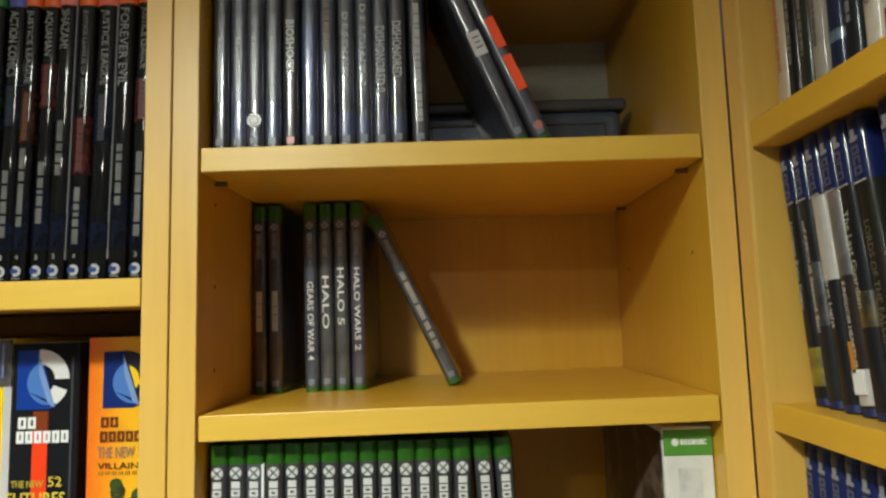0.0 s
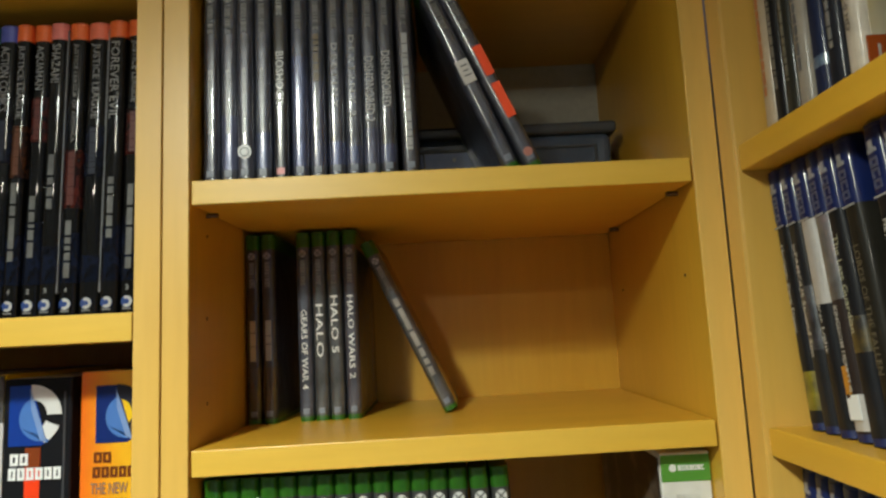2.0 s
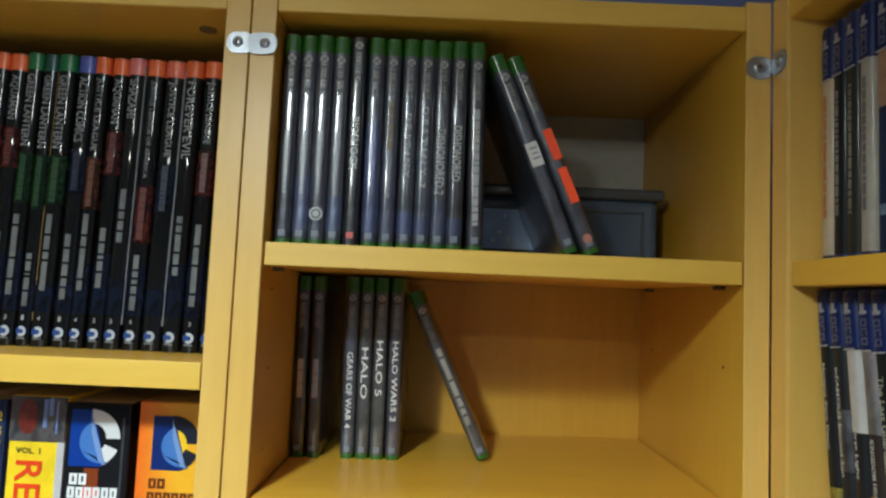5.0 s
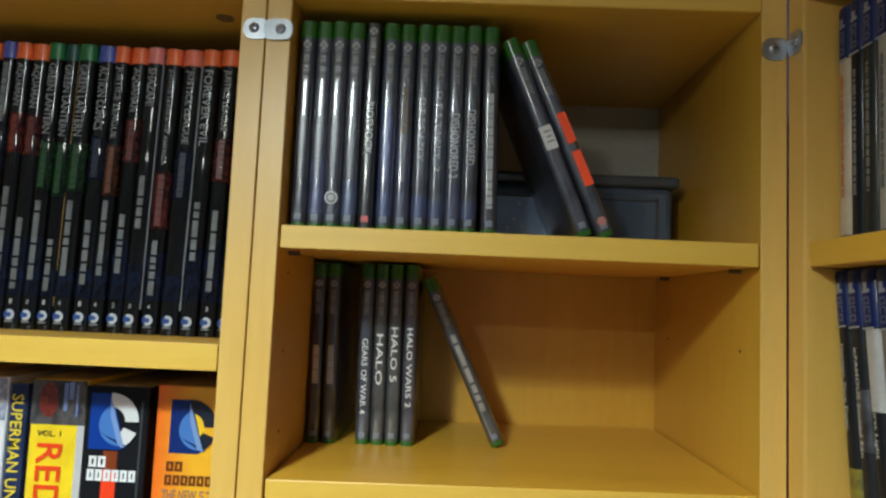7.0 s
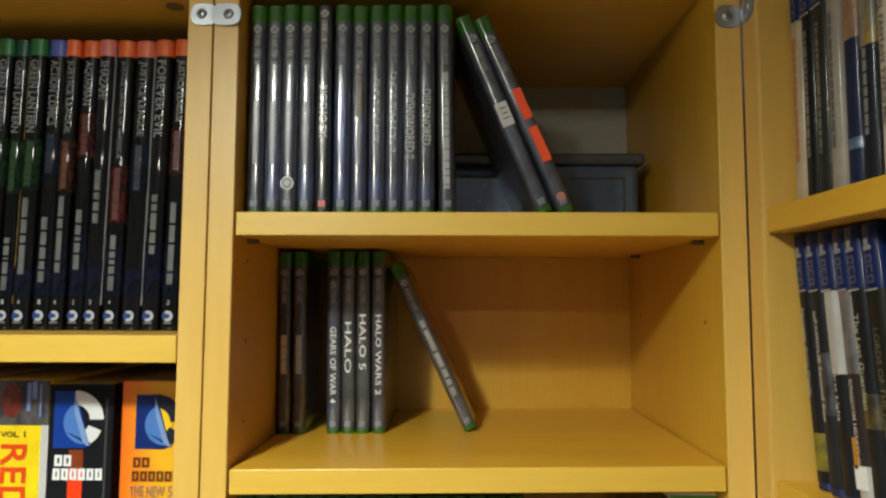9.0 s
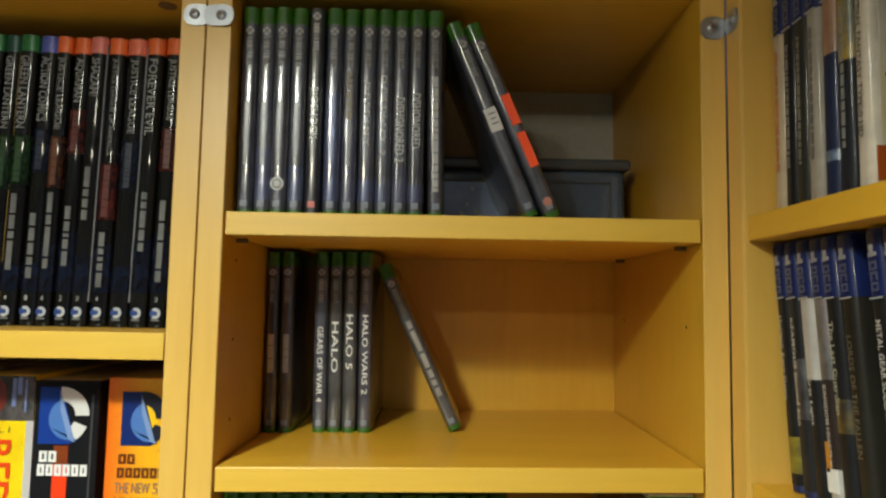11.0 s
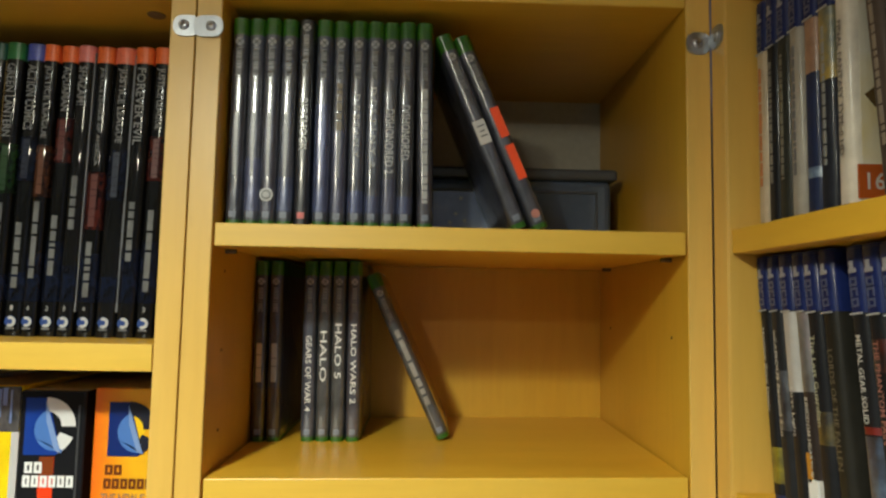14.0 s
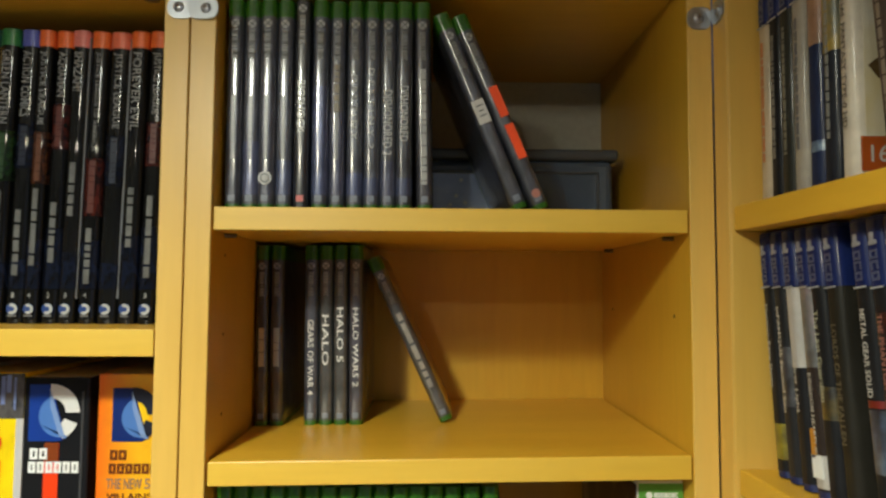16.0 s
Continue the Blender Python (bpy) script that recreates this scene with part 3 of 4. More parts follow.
for i in range(22):
    t = min(EDGES[i + 1] - EDGES[i] - 0.0012, 0.0172)
    h = 0.2570 + rnd.uniform(-0.0012, 0.0008)
    spine = ink((0.006 + rnd.uniform(0, 0.004),) * 3, 0.35, 0.6, 0.0, 0.035, spec=0.02, wrinkle=0.14)
    c = comic("black comic book with an orange head block" if HEADS[i] is OR else "black glossy comic book with a coloured head block", t, h, ink(HEADS[i], 0.4, 0.4, 0.25), spine, rnd)
    x = t / 2
    cap = min(0.0075, t * 0.5)
    if i in TITLES:
        body, ln = TITLES[i][0], TITLES[i][1] * 0.97
        spine_text(c, body, x, h - 0.020 - ln / 2, ln, cap if i != 17 else 0.0045, ink((0.26, 0.26, 0.255)), name="title")
        zt = h - 0.024 - ln
    else:
        ln = rnd.uniform(0.034, 0.062)
        spine_bars(c, x, h - 0.020, h - 0.020 - ln, cap * 0.8, ink((0.16, 0.16, 0.16)), rnd.randint(5, 9), y=-0.0006, seed=i)
        zt = h - 0.024 - ln
    red = HEADS[i] is OR or HEADS[i] is PK
    tint = (0.012, 0.034, 0.010) if i in (10, 11, 12) else rnd.choice(((0.090, 0.015, 0.008), (0.065, 0.013, 0.009), (0.075, 0.026, 0.011))) if red else (0.008, 0.011, 0.023)
    wrap = rounded_front(t, 0.02, t * 0.49, 0.0003, seg=8, deep=0.6)
    if i not in (16, 19):
        zl = zt - rnd.uniform(0.036, 0.056)
        smooth_by_angle(part("spine_art", prism(wrap, zl, zt - 0.002), mottle(tint), c))
        spine_bars(c, x, zt - 0.004, zl + 0.002, cap * 0.72, ink(tuple(min(1, q * 1.6) for q in tint), 0.4), rnd.randint(5, 8), y=-0.0005, seed=90 + i, name="subtitle_print", gap=0.0006)
    smooth_by_angle(part("foot_art", prism(wrap, 0.03, rnd.uniform(0.05, 0.085)), mottle((0.006, 0.009, 0.022)), c))
    if i in AUTHOR:
        spine_bars(c, x, 0.97 * AUTHOR[i][0], 0.97 * AUTHOR[i][1], min(0.0048, t * 0.36), ink((0.13, 0.13, 0.126), 0.45, 0.0, 0.5), 4 + i % 2, y=-0.0008, seed=60 + i, name="author_print", gap=0.0021)
    if i in (11, 16, 18):
        part("cover_fold", box(t - 0.0012, t + 0.0010, 0.0030, 0.009, 0.022, h - 0.006), ink((0.30, 0.19, 0.05) if i == 11 else (0.17, 0.17, 0.18), 0.3, 0.6), c, "pale folded edge of its cover")
    if i not in (18, 19):
        face_text(c, rnd.choice("1234"), x, 0.0245, 0.0025, 0.0042, ink((0.32, 0.32, 0.32)), -0.0007, "volume_number")
    badge(c, x, 0.0128, min(0.0048, t * 0.36))
    part("imprint_bar", box(x - 0.0035, x + 0.0035, -0.0006, 0, 0.0062, 0.0078), DIM, c)
    lay(c, EDGES[i], 0.065 + rnd.uniform(-0.0015, 0.0015), L1, 1.15)


# ---------------------------------------------------------------- comics, lower row
def big_logo(root, x, z, s, arc, block=(0.010, 0.045, 0.30)):
    """Publisher's mark as plain shapes: a block, a broken ring and a peeled corner of paler blue."""
    def sheet(pts, y):
        bm = bmesh.new()
        bm.faces.new([bm.verts.new((x + px * s, y, z + pz * s)) for px, pz in pts])
        return bm

    part("emblem_block", sheet([(-0.5, -0.5), (0.06, -0.5), (0.16, -0.44), (-0.12, 0.5), (-0.5, 0.5)], -0.0008), ink(block, 0.35, 0.6), root)
    bm = bmesh.new()
    n = 48
    for k in range(n):
        a0, a1 = [math.radians(-64 + 156 * (k + q) / n) for q in (0, 1)]
        ring = [(rr * math.cos(a), rr * math.sin(a)) for rr, a in ((0.26, a0), (0.51, a0), (0.51, a1), (0.26, a1))]
        if any(-0.085 < pz < -0.002 for _, pz in ring):
            continue
        bm.faces.new([bm.verts.new((x + (px - 0.11) * s, -0.0012, z + pz * s)) for px, pz in ring])
    part("emblem_ring", bm, arc, root)
    turn = [math.radians(118 + 172 * k / 16) for k in range(17)]
    edge = [(0.06 + 0.38 * math.cos(a), -0.05 + 0.38 * math.sin(a)) for a in turn]
    peel = [(-0.14, 0.46)] + edge + [(0.17, -0.46)]
    part("emblem_peel", sheet(peel, -0.0015), ink((0.085, 0.20, 0.55), 0.3, 0.6), root)
    part("emblem_fold", sheet([(-0.14, 0.46), (-0.115, 0.10), (0.05, -0.41), (0.17, -0.455)], -0.0018), ink((0.22, 0.33, 0.62), 0.3, 0.6), root)


def tome(label, x0, x1, h, mat, d=0.182):
    t = x1 - x0
    root = tagged(new("comic_book"), label, "book", "thick books on the lower shelf")
    ob = part("cover", prism(rounded_front(t, d, 0.0025), 0, h), mat, root)
    smooth_by_angle(ob)
    part("page_block", box(0.002, t - 0.002, 0.006, d - 0.003, h - 0.003, h + 0.0002), PAGES, root)
    lay(root, x0, 0.072, L2)
    return root


BLK = ink((0.012, 0.012, 0.014), 0.3, 0.3, 0.0, 0.12, spec=0.06)
HB = 1.6865 - L2


def sunset(name, left_colour, right_colour, width):
    """Print that runs from one colour to another across a spine."""
    m, t, b = nodes_of(name)
    co = t.nodes.new("ShaderNodeTexCoord")
    sep = t.nodes.new("ShaderNodeSeparateXYZ")
    t.links.new(co.outputs["Object"], sep.inputs[0])
    scale = t.nodes.new("ShaderNodeMath")
    scale.operation = "MULTIPLY"
    scale.inputs[1].default_value = 1.0 / width
    t.links.new(sep.outputs[0], scale.inputs[0])
    r = ramp_node(t, scale.outputs[0], [(0.05, left_colour), (0.62, right_colour)])
    speck = ramp_node(t, noise_node(t, 70.0, 4.0).outputs[0], [(0.3, (0.93, 0.91, 0.9)), (0.7, (1, 1, 1))])
    t.links.new(mix_node(t, "MULTIPLY", 1.0, r.outputs[0], speck.outputs[0]), b.inputs["Base Color"])
    b.inputs["Roughness"].default_value = 0.35
    b.inputs["Coat Weight"].default_value, b.inputs["Coat Roughness"].default_value = 0.5, 0.14
    return m


b = tome("thick orange comic omnibus with a dark emblem", -0.1185, -0.0605, HB, sunset("orange_cover", (0.92, 0.19, 0.003), (0.95, 0.50, 0.003), 0.058))
big_logo(b, 0.0361, 1.6525 - L2, 0.0455, ink((0.012, 0.014, 0.03), 0.35), (0.008, 0.025, 0.16))
part("emblem_core", disc(0.0320, -0.0004, 1.6520 - L2, 0.0125, 24), ink((0.95, 0.60, 0.006), 0.35, 0.4), b)
BROWN = ink((0.16, 0.035, 0.008))
glyph_row(b, 0.0118, 1.6185 - L2, 0.0150, 0.0082, BROWN, (0, 0))
glyph_row(b, 0.0112, 1.6070 - L2, 0.0420, 0.0084, BROWN, (0, 0, 0, 0, 0, 0))
face_text(b, "THE NEW", 0.0252, 1.5945 - L2, 0.0300, 0.0088, ink((0.34, 0.20, 0.13)))
face_text(b, "52", 0.0480, 1.5945 - L2, 0.0110, 0.0088, ink((0.34, 0.20, 0.13)))
face_text(b, "VILLAINS", 0.0295, 1.5840 - L2, 0.038, 0.0050, ink((0.10, 0.022, 0.012)))
bm = bmesh.new()
for k in range(7):
    box(0.0108 + k * 0.0055, 0.0145 + k * 0.0055, -0.0010, -0.0002, 1.5770 - L2, 1.5796 - L2, bm=bm)
tagged(part("small_print", bm, ink((0.50, 0.22, 0.01)), b), kind="stuff")
leafy = bmesh.new()
rnd = random.Random(21)
for k in range(16):
    lx, lz = rnd.uniform(0.022, 0.052), rnd.uniform(1.545, 1.571) - L2
    leafy_ob = disc(lx, -0.0007 - 0.00003 * k, lz, rnd.uniform(0.003, 0.008), 9)
    join(leafy, leafy_ob)
tagged(part("spine_art", leafy, art([(0.010, 0.014, 0.006), (0.05, 0.09, 0.012), (0.02, 0.02, 0.01), (0.16, 0.16, 0.02)], 110.0), b, "dark green picture"), kind="stuff")

b = tome("thick black comic omnibus with a silver emblem", -0.1815, -0.1255, HB - 0.003, BLK)
big_logo(b, 0.0297, 1.6540 - L2, 0.0478, ink((0.74, 0.73, 0.72), 0.35, 0.5))
part("red_stripe", box(0.0195, 0.0318, -0.0004, 0.001, 0.02, 1.6285 - L2), ink((0.86, 0.055, 0.006), 0.35, 0.5), b, "red upright stripe")
part("dark_stripe", box(0.0196, 0.0317, -0.0007, -0.0004, 1.6130 - L2, 1.6285 - L2), ink((0.22, 0.045, 0.008), 0.35, 0.5), b)
# Glare down the wrap's right margin, drawn as a pale strip.
part("film_glare", box(0.0500, 0.0518, -0.0007, 0.001, 0.02, 1.672 - L2), ink((0.06, 0.06, 0.065), 0.2, 0.9), b, "glare line painted along the plastic wrap")
LETTER = ink((0.86, 0.86, 0.85), 0.45)
glyph_row(b, 0.0074, 1.6196 - L2, 0.0158, 0.0092, LETTER, (0, 0), y=-0.0013)
glyph_row(b, 0.0064, 1.6083 - L2, 0.0435, 0.0095, LETTER, (0, 0, 0, 0, 0, 0), y=-0.0013)
face_text(b, "THE NEW", 0.0170, 1.5715 - L2, 0.026, 0.0055, ink((0.60, 0.46, 0.05)), -0.0014)
face_text(b, "52", 0.0395, 1.5730 - L2, 0.0112, 0.0078, ink((0.74, 0.58, 0.06)), -0.0014)
face_text(b, "FUTURES", 0.0245, 1.5600 - L2, 0.047, 0.0100, ink((0.74, 0.58, 0.06)), -0.0014)

b = tome("yellow collected comic with red lettering", -0.2290, -0.1800, HB + 0.001, ink((0.93, 0.66, 0.0), 0.35, 0.6, 0.06))
part("spine_art", box(0.0008, 0.0482, -0.0006, 0.001, 1.6490 - L2, HB + 0.0006), art([(0.020, 0.020, 0.026), (0.045, 0.035, 0.035), (0.10, 0.09, 0.09), (0.03, 0.03, 0.035)], 60.0, (1, 1, 0.6)), b, "dark picture at its head")
patch = disc(0.0160, 0.0, 0.0, 0.0085, 20)
bmesh.ops.transform(patch, matrix=Matrix.Translation((0, -0.0009, 1.6700 - L2)) @ Matrix.Diagonal((1, 1, 1.75, 1)), verts=patch.verts)
part("red_patch", patch, art([(0.20, 0.022, 0.008), (0.12, 0.015, 0.010), (0.26, 0.05, 0.02)], 90.0), b)
# Blue glare on the plastic film, painted on as three strips.
for gx, gz0, gz1, gw in ((0.0290, 1.661, 1.685, 0.0035), (0.0335, 1.671, 1.686, 0.0040), (0.0400, 1.656, 1.684, 0.0018)):
    part("blue_glare", box(gx, gx + gw, -0.0010, -0.0004, gz0 - L2, gz1 - L2, 0.0002, 1), ink((0.20, 0.26, 0.52), 0.3, 0.6, 0.3), b)
part("grey_edge", box(0.0425, 0.0488, -0.0007, 0.002, 0.01, 1.6490 - L2), ink((0.55, 0.53, 0.52), 0.4, 0.3), b)
face_text(b, "VOL. 1", 0.0185, 1.6415 - L2, 0.0210, 0.0050, ink((0.06, 0.05, 0.03)))
spine_text(b, "RED", 0.0200, 1.6050 - L2, 0.0560, 0.0220, ink((0.78, 0.06, 0.006)))
b = tome("dark blue comic with tall yellow lettering", -0.2490, -0.2330, HB - 0.004, ink((0.018, 0.03, 0.09), 0.35, 0.6, 0.3))
spine_text(b, "SUPERMAN UNCHAINED", 0.0088, HB - 0.088, 0.150, 0.0105, ink((0.80, 0.62, 0.03)))
b = tome("silver white hardback comic with grey lettering", -0.2735, -0.2505, HB + 0.001, ink((0.78, 0.78, 0.80), 0.3, 0.6, 0.06))
part("spine_art", box(0.001, 0.022, -0.0006, 0.001, HB - 0.036, HB), art([(0.60, 0.60, 0.64), (0.26, 0.28, 0.40), (0.66, 0.66, 0.68)], 60.0), b)
spine_bars(b, 0.011, HB - 0.046, 0.05, 0.009, ink((0.58, 0.58, 0.61)), 15, seed=72)
b = tome("white hardback comic with thin grey lettering", -0.2930, -0.2745, HB + 0.001, ink((0.86, 0.86, 0.87), 0.3, 0.6, 0.04))
part("spine_art", box(0.001, 0.0175, -0.0006, 0.001, HB - 0.036, HB), art([(0.70, 0.70, 0.74), (0.36, 0.38, 0.48), (0.75, 0.75, 0.76)], 60.0), b)
spine_text(b, "BATMAN HUSH", 0.0093, HB - 0.088, 0.095, 0.0088, ink((0.48, 0.50, 0.54)))
b = tome("thin yellow comic beside the white hardback", -0.2978, -0.2938, HB - 0.035, ink((0.75, 0.45, 0.02), 0.35, 0.5, 0.2))
xx = -0.3150
for k in range(5):
    b = tome("black comic book with a small red head", xx, xx + 0.0165, HB - 0.021, BLK)
    part("head_block", box(0.0008, 0.0157, -0.0006, 0.001, HB - 0.036, HB - 0.0225), ink((0.60, 0.09, 0.04), 0.4, 0.4), b)
    spine_bars(b, 0.008, HB - 0.042, HB - 0.082, 0.0085, ink((0.42, 0.42, 0.41)), 6, seed=80 + k)
    part("spine_art", box(0.001, 0.0155, -0.0006, 0.001, 0.10, HB - 0.085), art([(0.10, 0.03, 0.02), (0.22, 0.06, 0.03), (0.10, 0.08, 0.05)], 50.0), b)
    xx -= 0.0175

# ---------------------------------------------------------------- corner unit: blue cases
BLUE_HEAD = ink((0.010, 0.018, 0.092), 0.4, 0.4, 0.15, 0.1, spec=0.2)


def blue_case(label, group, lx, ly, z, colour, title=None, tcol=None, extra=(), lean=0.0, bars=0, seed=0, t=0.0138, z_title=0.07, ln=0.075, cap=0.006, cover=None):
    root = game_case(label, BLUE, ink(colour, 0.42, 0.22, 0.15, 0.12, spec=0.12), group, (0.132, 0.1685, BLUE_HEAD), 0.1665, t)
    x = t / 2
    part("head_line", box(0.0018, t - 0.0018, -0.0011, -0.0003, 0.1312, 0.1322), SILVER, root)
    mark = part("emblem", box(x - 0.0034, x + 0.0034, -0.0008, -0.0002, 0.1552, 0.1576, 0.0002, 1), ink((0.27, 0.27, 0.29)), root)
    part("emblem_top", prism([(x - 0.0004 + 0.0019 * math.cos(a), -0.0006 + 0.0002 * math.sin(a)) for a in [math.pi * k / 4 for k in range(8)]], 0.1576, 0.1622), ink((0.27, 0.27, 0.29)), mark)
    glyph_row(root, x, 0.1530, 0.0180, 0.0060, ink((0.075, 0.085, 0.15)), (0, 1, 0), True, y=-0.0009, name="platform_print", weight=0.2)
    for name, z0, z1, mat in extra:
        ob = part(name, prism(rounded_front(t, 0.02, 0.0045, 0.00042, deep=1.3), z0, z1), mat, root)
        smooth_by_angle(ob)
    tc = tcol or ink((0.55, 0.53, 0.49))
    if title:
        spine_text(root, title, x, z_title, ln * 0.94, cap * 0.64, tc)
    if bars:
        spine_bars(root, x, 0.12, 0.03, 0.0025, tc, bars * 3, seed=seed, gap=0.0014)
    if cover is not None:
        part("cover_picture", box(t - 0.0002, t + 0.0006, 0.006, 0.126, 0.006, 0.131), cover, root)
        part("cover_head" if title is None or "TYPE" not in title else "cover_top", box(t - 0.0002, t + 0.0008, 0.006, 0.126, 0.1312, 0.1655), BLUE_HEAD if title is None or "TYPE" not in title else cover, root)
    root.matrix_basis = CORNER @ pose(lx, ly, z, 0, lean, 0)
    return root


BK = (0.014, 0.014, 0.016)
WHT = ink((0.46, 0.43, 0.40), 0.35, 0.6, 0.12)
G4, G5, G6 = "blue cases on the corner shelf", "blue cases on the upper corner shelf", "blue cases on the low corner shelf"
LB = "blue game case with a black spine"
Y0 = 0.0215
YL = (0.0395, 0.0540, 0.0700, 0.0853, 0.0996, 0.1149, 0.1292, 0.1432, 0.1586, 0.1740)
ROW = [
    dict(colour=BK, title="Horizon Zero Dawn", z_title=0.090, ln=0.062, cap=0.0050, extra=[("spine_art", 0.012, 0.036, art([BK, (0.163, 0.130, 0.013), (0.325, 0.273, 0.019)], 60.0))]),
    dict(colour=(0.02, 0.02, 0.022), title="inFAMOUS Second Son", z_title=0.082, ln=0.076, cap=0.0056, extra=[("spine_art", 0.05, 0.09, art([BK, (0.05, 0.05, 0.06), (0.104, 0.111, 0.117)], 70.0))]),
    dict(colour=BK, title="First Light", z_title=0.065, ln=0.034, cap=0.0062, extra=[("spine_art", 0.078, 0.131, WHT)]),
    dict(colour=(0.03, 0.022, 0.02), title="KINGDOM HEARTS III", z_title=0.052, ln=0.052, cap=0.0055, extra=[("spine_art", 0.080, 0.131, art([(0.26, 0.195, 0.202), (0.130, 0.130, 0.130), (0.04, 0.03, 0.03)], 40.0)), ("foot_art", 0.006, 0.026, WHT)]),
    dict(colour=BK, title="The Last Guardian", z_title=0.089, ln=0.060, cap=0.0070, extra=[("gold_edge", 0.05, 0.07, art([BK, (0.078, 0.058, 0.019), (0.130, 0.098, 0.033)], 70.0))], tcol=ink((0.403, 0.403, 0.293))),
    dict(colour=(0.02, 0.018, 0.014), title="LORDS OF THE FALLEN", z_title=0.074, ln=0.075, cap=0.0075, tcol=ink((0.130, 0.111, 0.072))),
]
for i, kw in enumerate(ROW):
    c = blue_case(LB if i != 2 else "blue game case with a half white spine", G4, YL[i], 0.0215 + 0.0008 * math.sin(3 * i), S2, seed=i, lean=-6.5, **kw)
    if i == 3:
        part("orange_label", box(0.0024, 0.006, -0.0014, -0.0003, 0.024, 0.042), ink((0.488, 0.208, 0.019)), c)
        part("price_label", box(0.002, 0.0122, -0.0014, -0.0003, 0.012, 0.026), WHITE, c, "white shop label")
blue_case("blue game case pushed back in the row", G4, YL[6], 0.036, S2, (0.012, 0.012, 0.014), seed=9, lean=-6.5, cover=art([(0.01, 0.01, 0.012), (0.02, 0.02, 0.025), (0.130, 0.130, 0.130)], 30.0))
ROW2 = [dict(colour=BK, title="METAL GEAR SOLID", z_title=0.095, ln=0.052, cap=0.0068, extra=[("spine_art", 0.030, 0.0640, art([BK, (0.033, 0.046, 0.078), (0.091, 0.130, 0.195)], 70.0)), ("red_mark", 0.0650, 0.0690, ink((0.16, 0.016, 0.012)))]),
        dict(colour=BK, title="THE PHANTOM PAIN", z_title=0.090, ln=0.058, cap=0.0062, tcol=ink((0.36, 0.16, 0.13)), extra=[("spine_art", 0.10, 0.118, art([BK, (0.02, 0.006, 0.006), (0.07, 0.011, 0.008)], 70.0))]),
        dict(colour=(0.012, 0.014, 0.016), bars=6, cover=art([(0.008, 0.012, 0.012), (0.02, 0.035, 0.03), (0.046, 0.078, 0.072)], 14.0, coat=0.2))]
for i, kw in enumerate(ROW2):
    c = blue_case(LB, G4, YL[7 + i], 0.0215 - 0.001 * i, S2, seed=12 + i, lean=-6.5, **kw)
    if i == 2:
        part("cover_emblem", disc(0.0150, 0.022, 0.148, 0.007, 16, 0.0008, "X"), SILVER, c)
        part("cover_emblem_base", box(0.0144, 0.0153, 0.012, 0.034, 0.1405, 0.145), SILVER, c)
        part("cover_rule", box(0.0144, 0.0151, 0.006, 0.126, 0.1305, 0.1315), SILVER, c)

UX, UY = (0.0270, 0.0412, 0.0556, 0.0706, 0.0882, 0.1036, 0.1208), 0.0215
UPROW = [
    dict(colour=(0.52, 0.42, 0.29), tcol=ink((0.50, 0.17, 0.04)), bars=3),
    dict(colour=BK, bars=5, tcol=ink((0.22, 0.20, 0.17), 0.4, 0.0, 0.4)),
    dict(colour=(0.03, 0.03, 0.024), bars=5, tcol=ink((0.20, 0.19, 0.15), 0.4, 0.0, 0.4)),
    dict(colour=(0.36, 0.325, 0.275), bars=4, tcol=ink((0.130, 0.130, 0.143))),
    dict(colour=(0.02, 0.028, 0.07), extra=[("spine_art", 0.095, 0.131, ink((0.34, 0.20, 0.13), 0.34, 0.4, 0.35)), ("flare", 0.026, 0.033, art([(0.02, 0.028, 0.07), (0.078, 0.117, 0.195), (0.195, 0.273, 0.390)], 90.0))], bars=0),
    dict(colour=(0.02, 0.022, 0.03), extra=[("spine_art", 0.085, 0.131, art([(0.07, 0.09, 0.08), (0.16, 0.15, 0.09), (0.36, 0.25, 0.05), (0.30, 0.22, 0.07)], 40.0, coat=0.4))], bars=4, tcol=ink((0.260, 0.260, 0.247))),
    dict(colour=(0.62, 0.56, 0.47), title="FINAL FANTASY TYPE-0 HD", tcol=ink((0.06, 0.06, 0.06)), z_title=0.075, ln=0.088, cap=0.006, cover=art([(0.58, 0.53, 0.43), (0.62, 0.57, 0.47), (0.60, 0.50, 0.28), (0.48, 0.36, 0.14)], 14.0, coat=0.4)),
]
for i, kw in enumerate(UPROW):
    c = blue_case("blue game case with a white spine" if i in (0, 6) else "blue game case with a glossy spine", G5, UX[i], UY, S1, seed=30 + i, **kw)
    if i == 6:
        tt = 0.0138
        patch = box(-0.0005, 0.0005, -0.0085, 0.0085, -0.0050, 0.0050)
        bmesh.ops.transform(patch, matrix=Matrix.Translation((tt + 0.0005, 0.018, 0.070)) @ pose(0, 0, 0, 38, 0, 0), verts=patch.verts)
        part("cover_patch", patch, ink((0.085, 0.052, 0.019), 0.35, 0.8, 0.3), c)
        part("rating_label", box(tt, tt + 0.0012, 0.003, 0.023, 0.007, 0.0270), ink((0.36, 0.075, 0.012), 0.35, 0.6), c, "orange age rating label")
        bm = text_bm("16", 0.0105, 0.0100, Matrix.Translation((tt + 0.0016, 0.013, 0.017)) @ Matrix(((0, 0, 1, 0), (1, 0, 0, 0), (0, 1, 0, 0), (0, 0, 0, 1))))
        part("rating_number", bm, ink((0.5, 0.46, 0.42)), c)
        for z0, z1 in ((0.1365, 0.1475), (0.1500, 0.1570)):
            part("cover_patch", box(tt, tt + 0.0012, 0.004, 0.019, z0, z1), ink((0.035, 0.02, 0.012), 0.35, 0.8, 0.2), c)
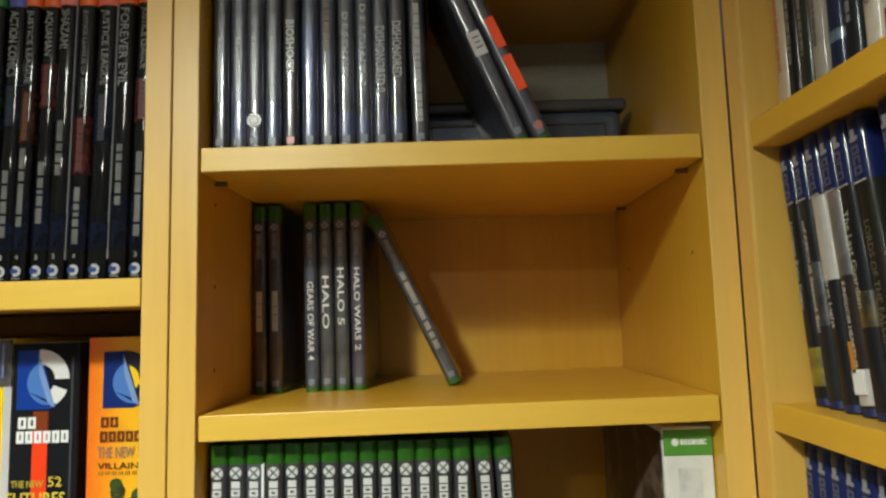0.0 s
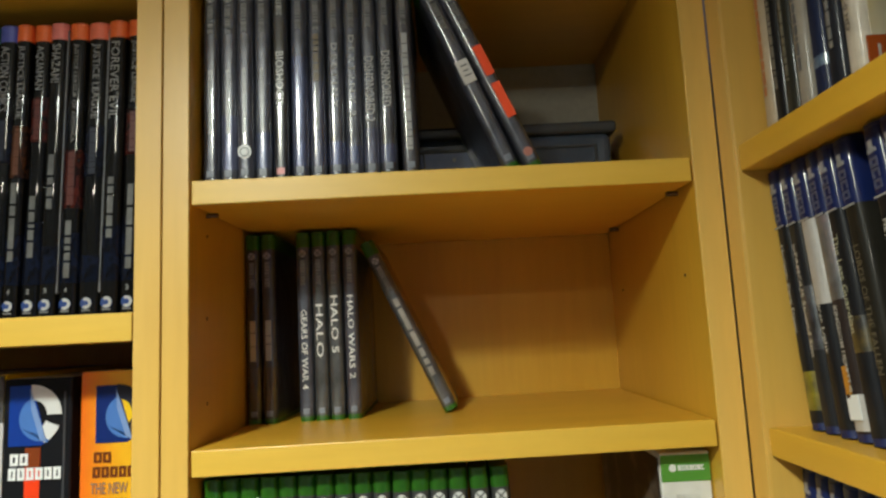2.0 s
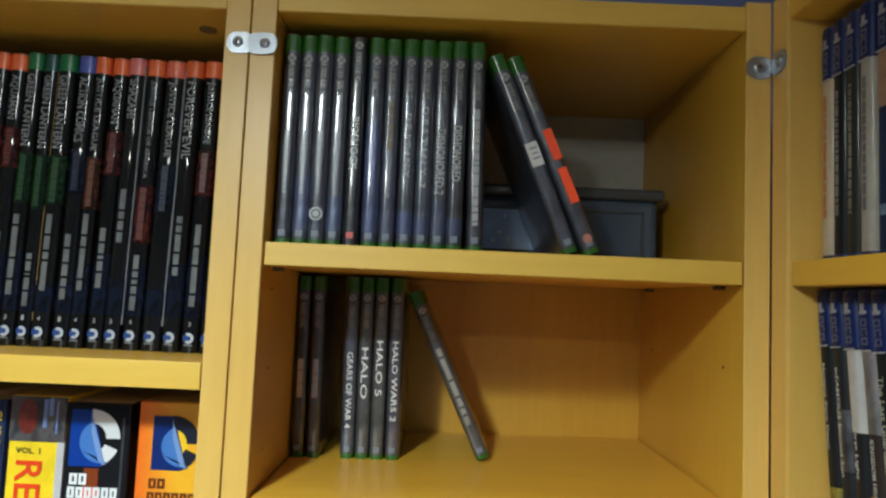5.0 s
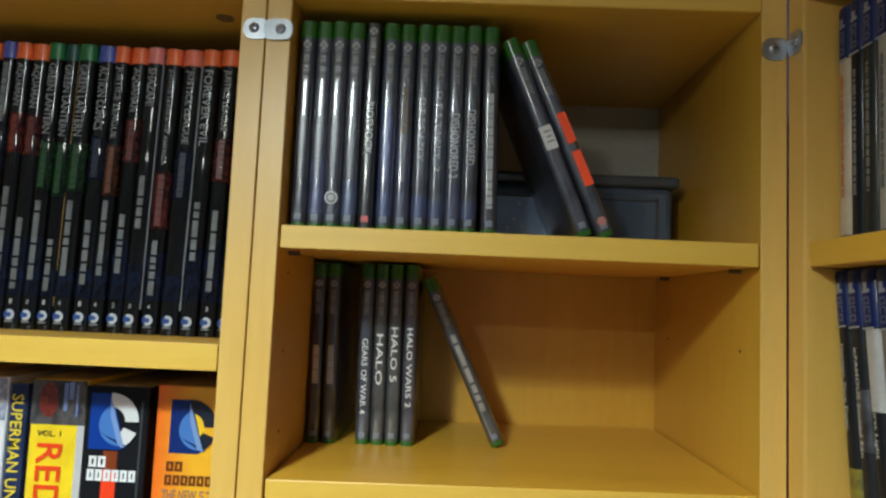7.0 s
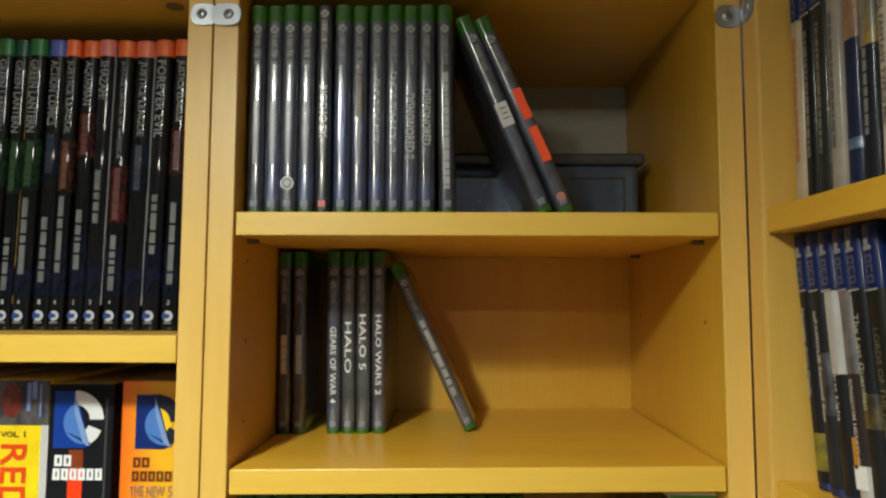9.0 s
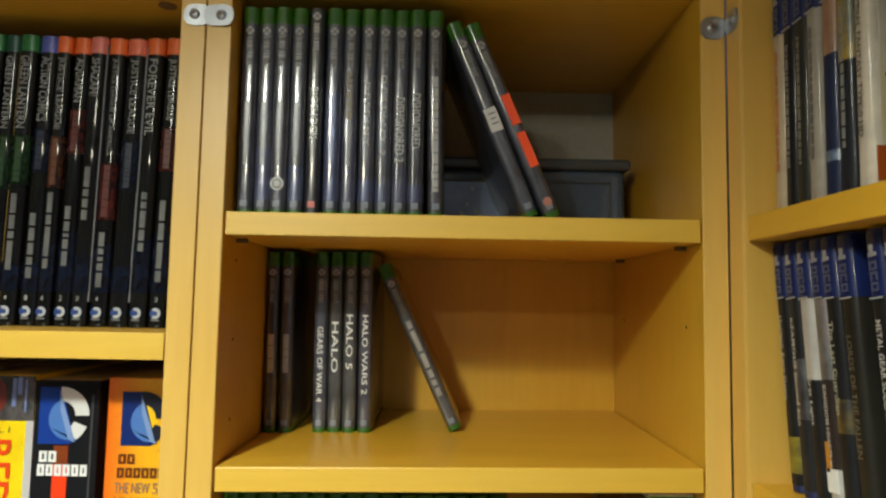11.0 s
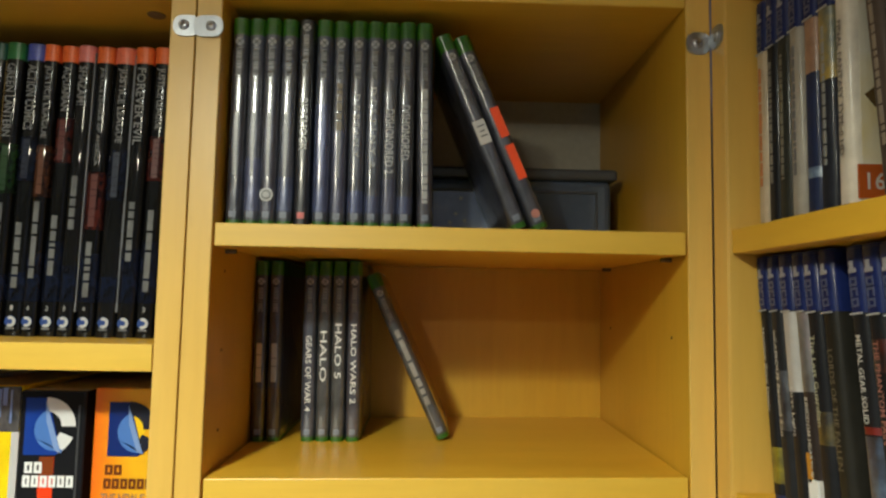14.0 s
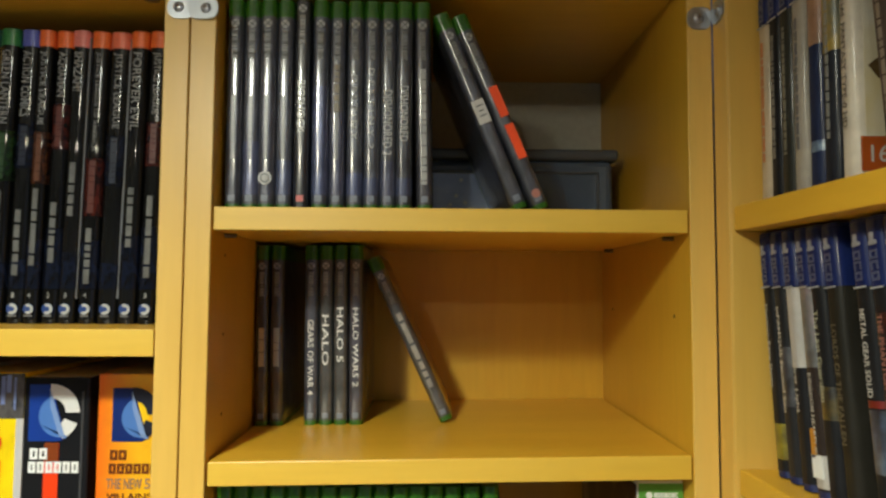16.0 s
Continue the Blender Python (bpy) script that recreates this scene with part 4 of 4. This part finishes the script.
for i in range(8):
    blue_case("blue game case in the low row", G6, Y0 + i * 0.01455, 0.0215, S3, BK, bars=5, seed=70 + i)
# three cases leaning on the row
c = blue_case("blue game case leaning, dark picture spine", G5, 0.1585, UY, S1, (0.07, 0.05, 0.04), bars=4, tcol=ink((0.25, 0.2, 0.15)), seed=50, lean=-5.3)
c = blue_case("blue game case leaning, plain white spine", G5, 0.1745, UY, S1, (0.48, 0.44, 0.38), bars=3, tcol=ink((0.19, 0.16, 0.13)), seed=51, lean=-5.5, t=0.0145)
c = blue_case("blue game case leaning, rust red spine", G5, 0.1945, UY, S1, (0.075, 0.018, 0.012), bars=5, tcol=ink((0.20, 0.08, 0.06)), seed=52, lean=-6.0,
              cover=art([(0.008, 0.008, 0.01), (0.012, 0.012, 0.014), (0.02, 0.018, 0.03), (0.10, 0.07, 0.12)], 16.0, coat=0.2))
part("rating_label", box(0.0138, 0.0148, 0.008, 0.028, 0.008, 0.034), ink((0.65, 0.05, 0.03), 0.35, 0.6), c, "red age rating label")
bm = text_bm("18", 0.014, 0.014, Matrix.Translation((0.0152, 0.018, 0.023)) @ Matrix(((0, 0, 1, 0), (1, 0, 0, 0), (0, 1, 0, 0), (0, 0, 0, 1))))
part("rating_number", bm, WHITE, c)
part("shop_label", box(-0.0002 + 0.002, 0.0118, -0.0012, -0.0003, 0.066, 0.078), ink((0.5, 0.45, 0.42)), c)


# ---------------------------------------------------------------- joining brackets
def plate(x0, x1, z0, z1, y0, y1):
    """Steel strip with rounded ends, facing -y."""
    r = (z1 - z0) / 2 * 0.86
    pts = []
    for cx, cz, a0 in ((x1 - r, z1 - r, 0), (x0 + r, z1 - r, 90), (x0 + r, z0 + r, 180), (x1 - r, z0 + r, 270)):
        for k in range(6):
            a = radians(a0 + 90 * k / 5)
            pts.append((cx + r * math.cos(a), cz + r * math.sin(a)))
    bm = bmesh.new()
    fr = [bm.verts.new((x, y0, z)) for x, z in pts]
    bk = [bm.verts.new((x, y1, z)) for x, z in pts]
    n = len(pts)
    bm.faces.new(fr)
    bm.faces.new(bk[::-1])
    for i in range(n):
        bm.faces.new((fr[i], bk[i], bk[(i + 1) % n], fr[(i + 1) % n]))
    bmesh.ops.recalc_face_normals(bm, faces=bm.faces)
    return bm


def screw(parent, x, y, z):
    bm = bmesh.new()
    bmesh.ops.create_uvsphere(bm, u_segments=18, v_segments=10, radius=0.0042, matrix=Matrix.Translation((x, y, z)) @ Matrix.Diagonal((1, 0.45, 1, 1)))
    s = part("screw", bm, SCREW, parent, "domed cross-head screw", True)
    bm = box(x - 0.0022, x + 0.0022, y - 0.00215, y - 0.0015, z - 0.0004, z + 0.0004)
    box(x - 0.0004, x + 0.0004, y - 0.00225, y - 0.0015, z - 0.0022, z + 0.0022, bm=bm)
    part("cross_slot", bm, DARKHOLE, s)
    return s


br = tagged(new("joining_bracket"), "flat zinc bracket joining two bookcase fronts", "bracket")
ob = part("plate", plate(-0.0395, -0.0185, 1.9705, 1.9875, -0.0014, 0.0), STEEL, br)
bm = plate(-0.0235, 0.0005, 1.9700, 1.9870, -0.0014, 0.0)
bmesh.ops.transform(bm, matrix=pose(-0.0225, -0.0004, 0, 0, 0, -4) @ Matrix.Translation((0.0225, 0, 0)), verts=bm.verts)
part("bent_plate", bm, STEEL, br)
screw(br, -0.0308, -0.0016, 1.9795)
screw(br, -0.0092, -0.0026, 1.9785)

bc = tagged(new("corner_bracket"), "bent zinc bracket across the bookcase corner", "bracket")
part("plate", plate(0.3675, 0.3876, 1.9675, 1.9855, -0.0015, 0.0), STEEL, bc)
bm = plate(0.0, 0.0205, 1.9690, 1.9865, -0.0015, 0.0)
bmesh.ops.transform(bm, matrix=Matrix.Translation((0.388, -0.0015, 0)) @ pose(0, 0, 0, 0, 0, -90), verts=bm.verts)
part("bent_plate", bm, STEEL, bc)
screw(bc, 0.3765, -0.0017, 1.9765)
s = bmesh.new()
bmesh.ops.create_uvsphere(s, u_segments=18, v_segments=10, radius=0.0042, matrix=Matrix.Translation((0.3863, -0.0125, 1.978)) @ Matrix.Diagonal((0.45, 1, 1, 1)))
part("screw", s, SCREW, bc, "domed screw", True)

# ---------------------------------------------------------------- on top of the comics unit
sp = tagged(new("spare_shelf"), "spare birch shelf board lying on the bookcase", "shelf board")
part("board", box(-0.410, -0.0445, 0.0028, 0.245, BOARD + 0.0005, BOARD + 0.0205, 0.0008), WOOD_X, sp)
e = part("edge_band", box(-0.4098, -0.0447, 0.002, 0.0028, BOARD + 0.0007, BOARD + 0.0203), LIT_X, sp, "worn veneer edge band")
rnd = random.Random(9)
for k in range(7):
    sx, sz = -0.082 + rnd.uniform(-0.02, 0.016), BOARD + rnd.uniform(0.008, 0.016)
    part("scuff", box(sx, sx + rnd.uniform(0.003, 0.008), 0.0017, 0.0021, sz, sz + rnd.uniform(0.0008, 0.002)), ink((0.62, 0.55, 0.38), 0.7), e)
# dark fitting under the top board of the comics unit
part("cam_cover", disc(-0.0725, 0.045, BOARD - 0.0196, 0.0075, 20, 0.0012, "Z"), ink((0.20, 0.12, 0.05), 0.6), left, "dark round fitting cover")
bx = tagged(new("carton"), "brown cardboard carton on the spare shelf", "box")
part("body", box(-0.60, -0.307, 0.045, 0.262, BOARD + 0.0205, BOARD + 0.128, 0.0012), CARD, bx)
part("flap", box(-0.599, -0.309, 0.0455, 0.15, BOARD + 0.128, BOARD + 0.1305), CARD, bx)
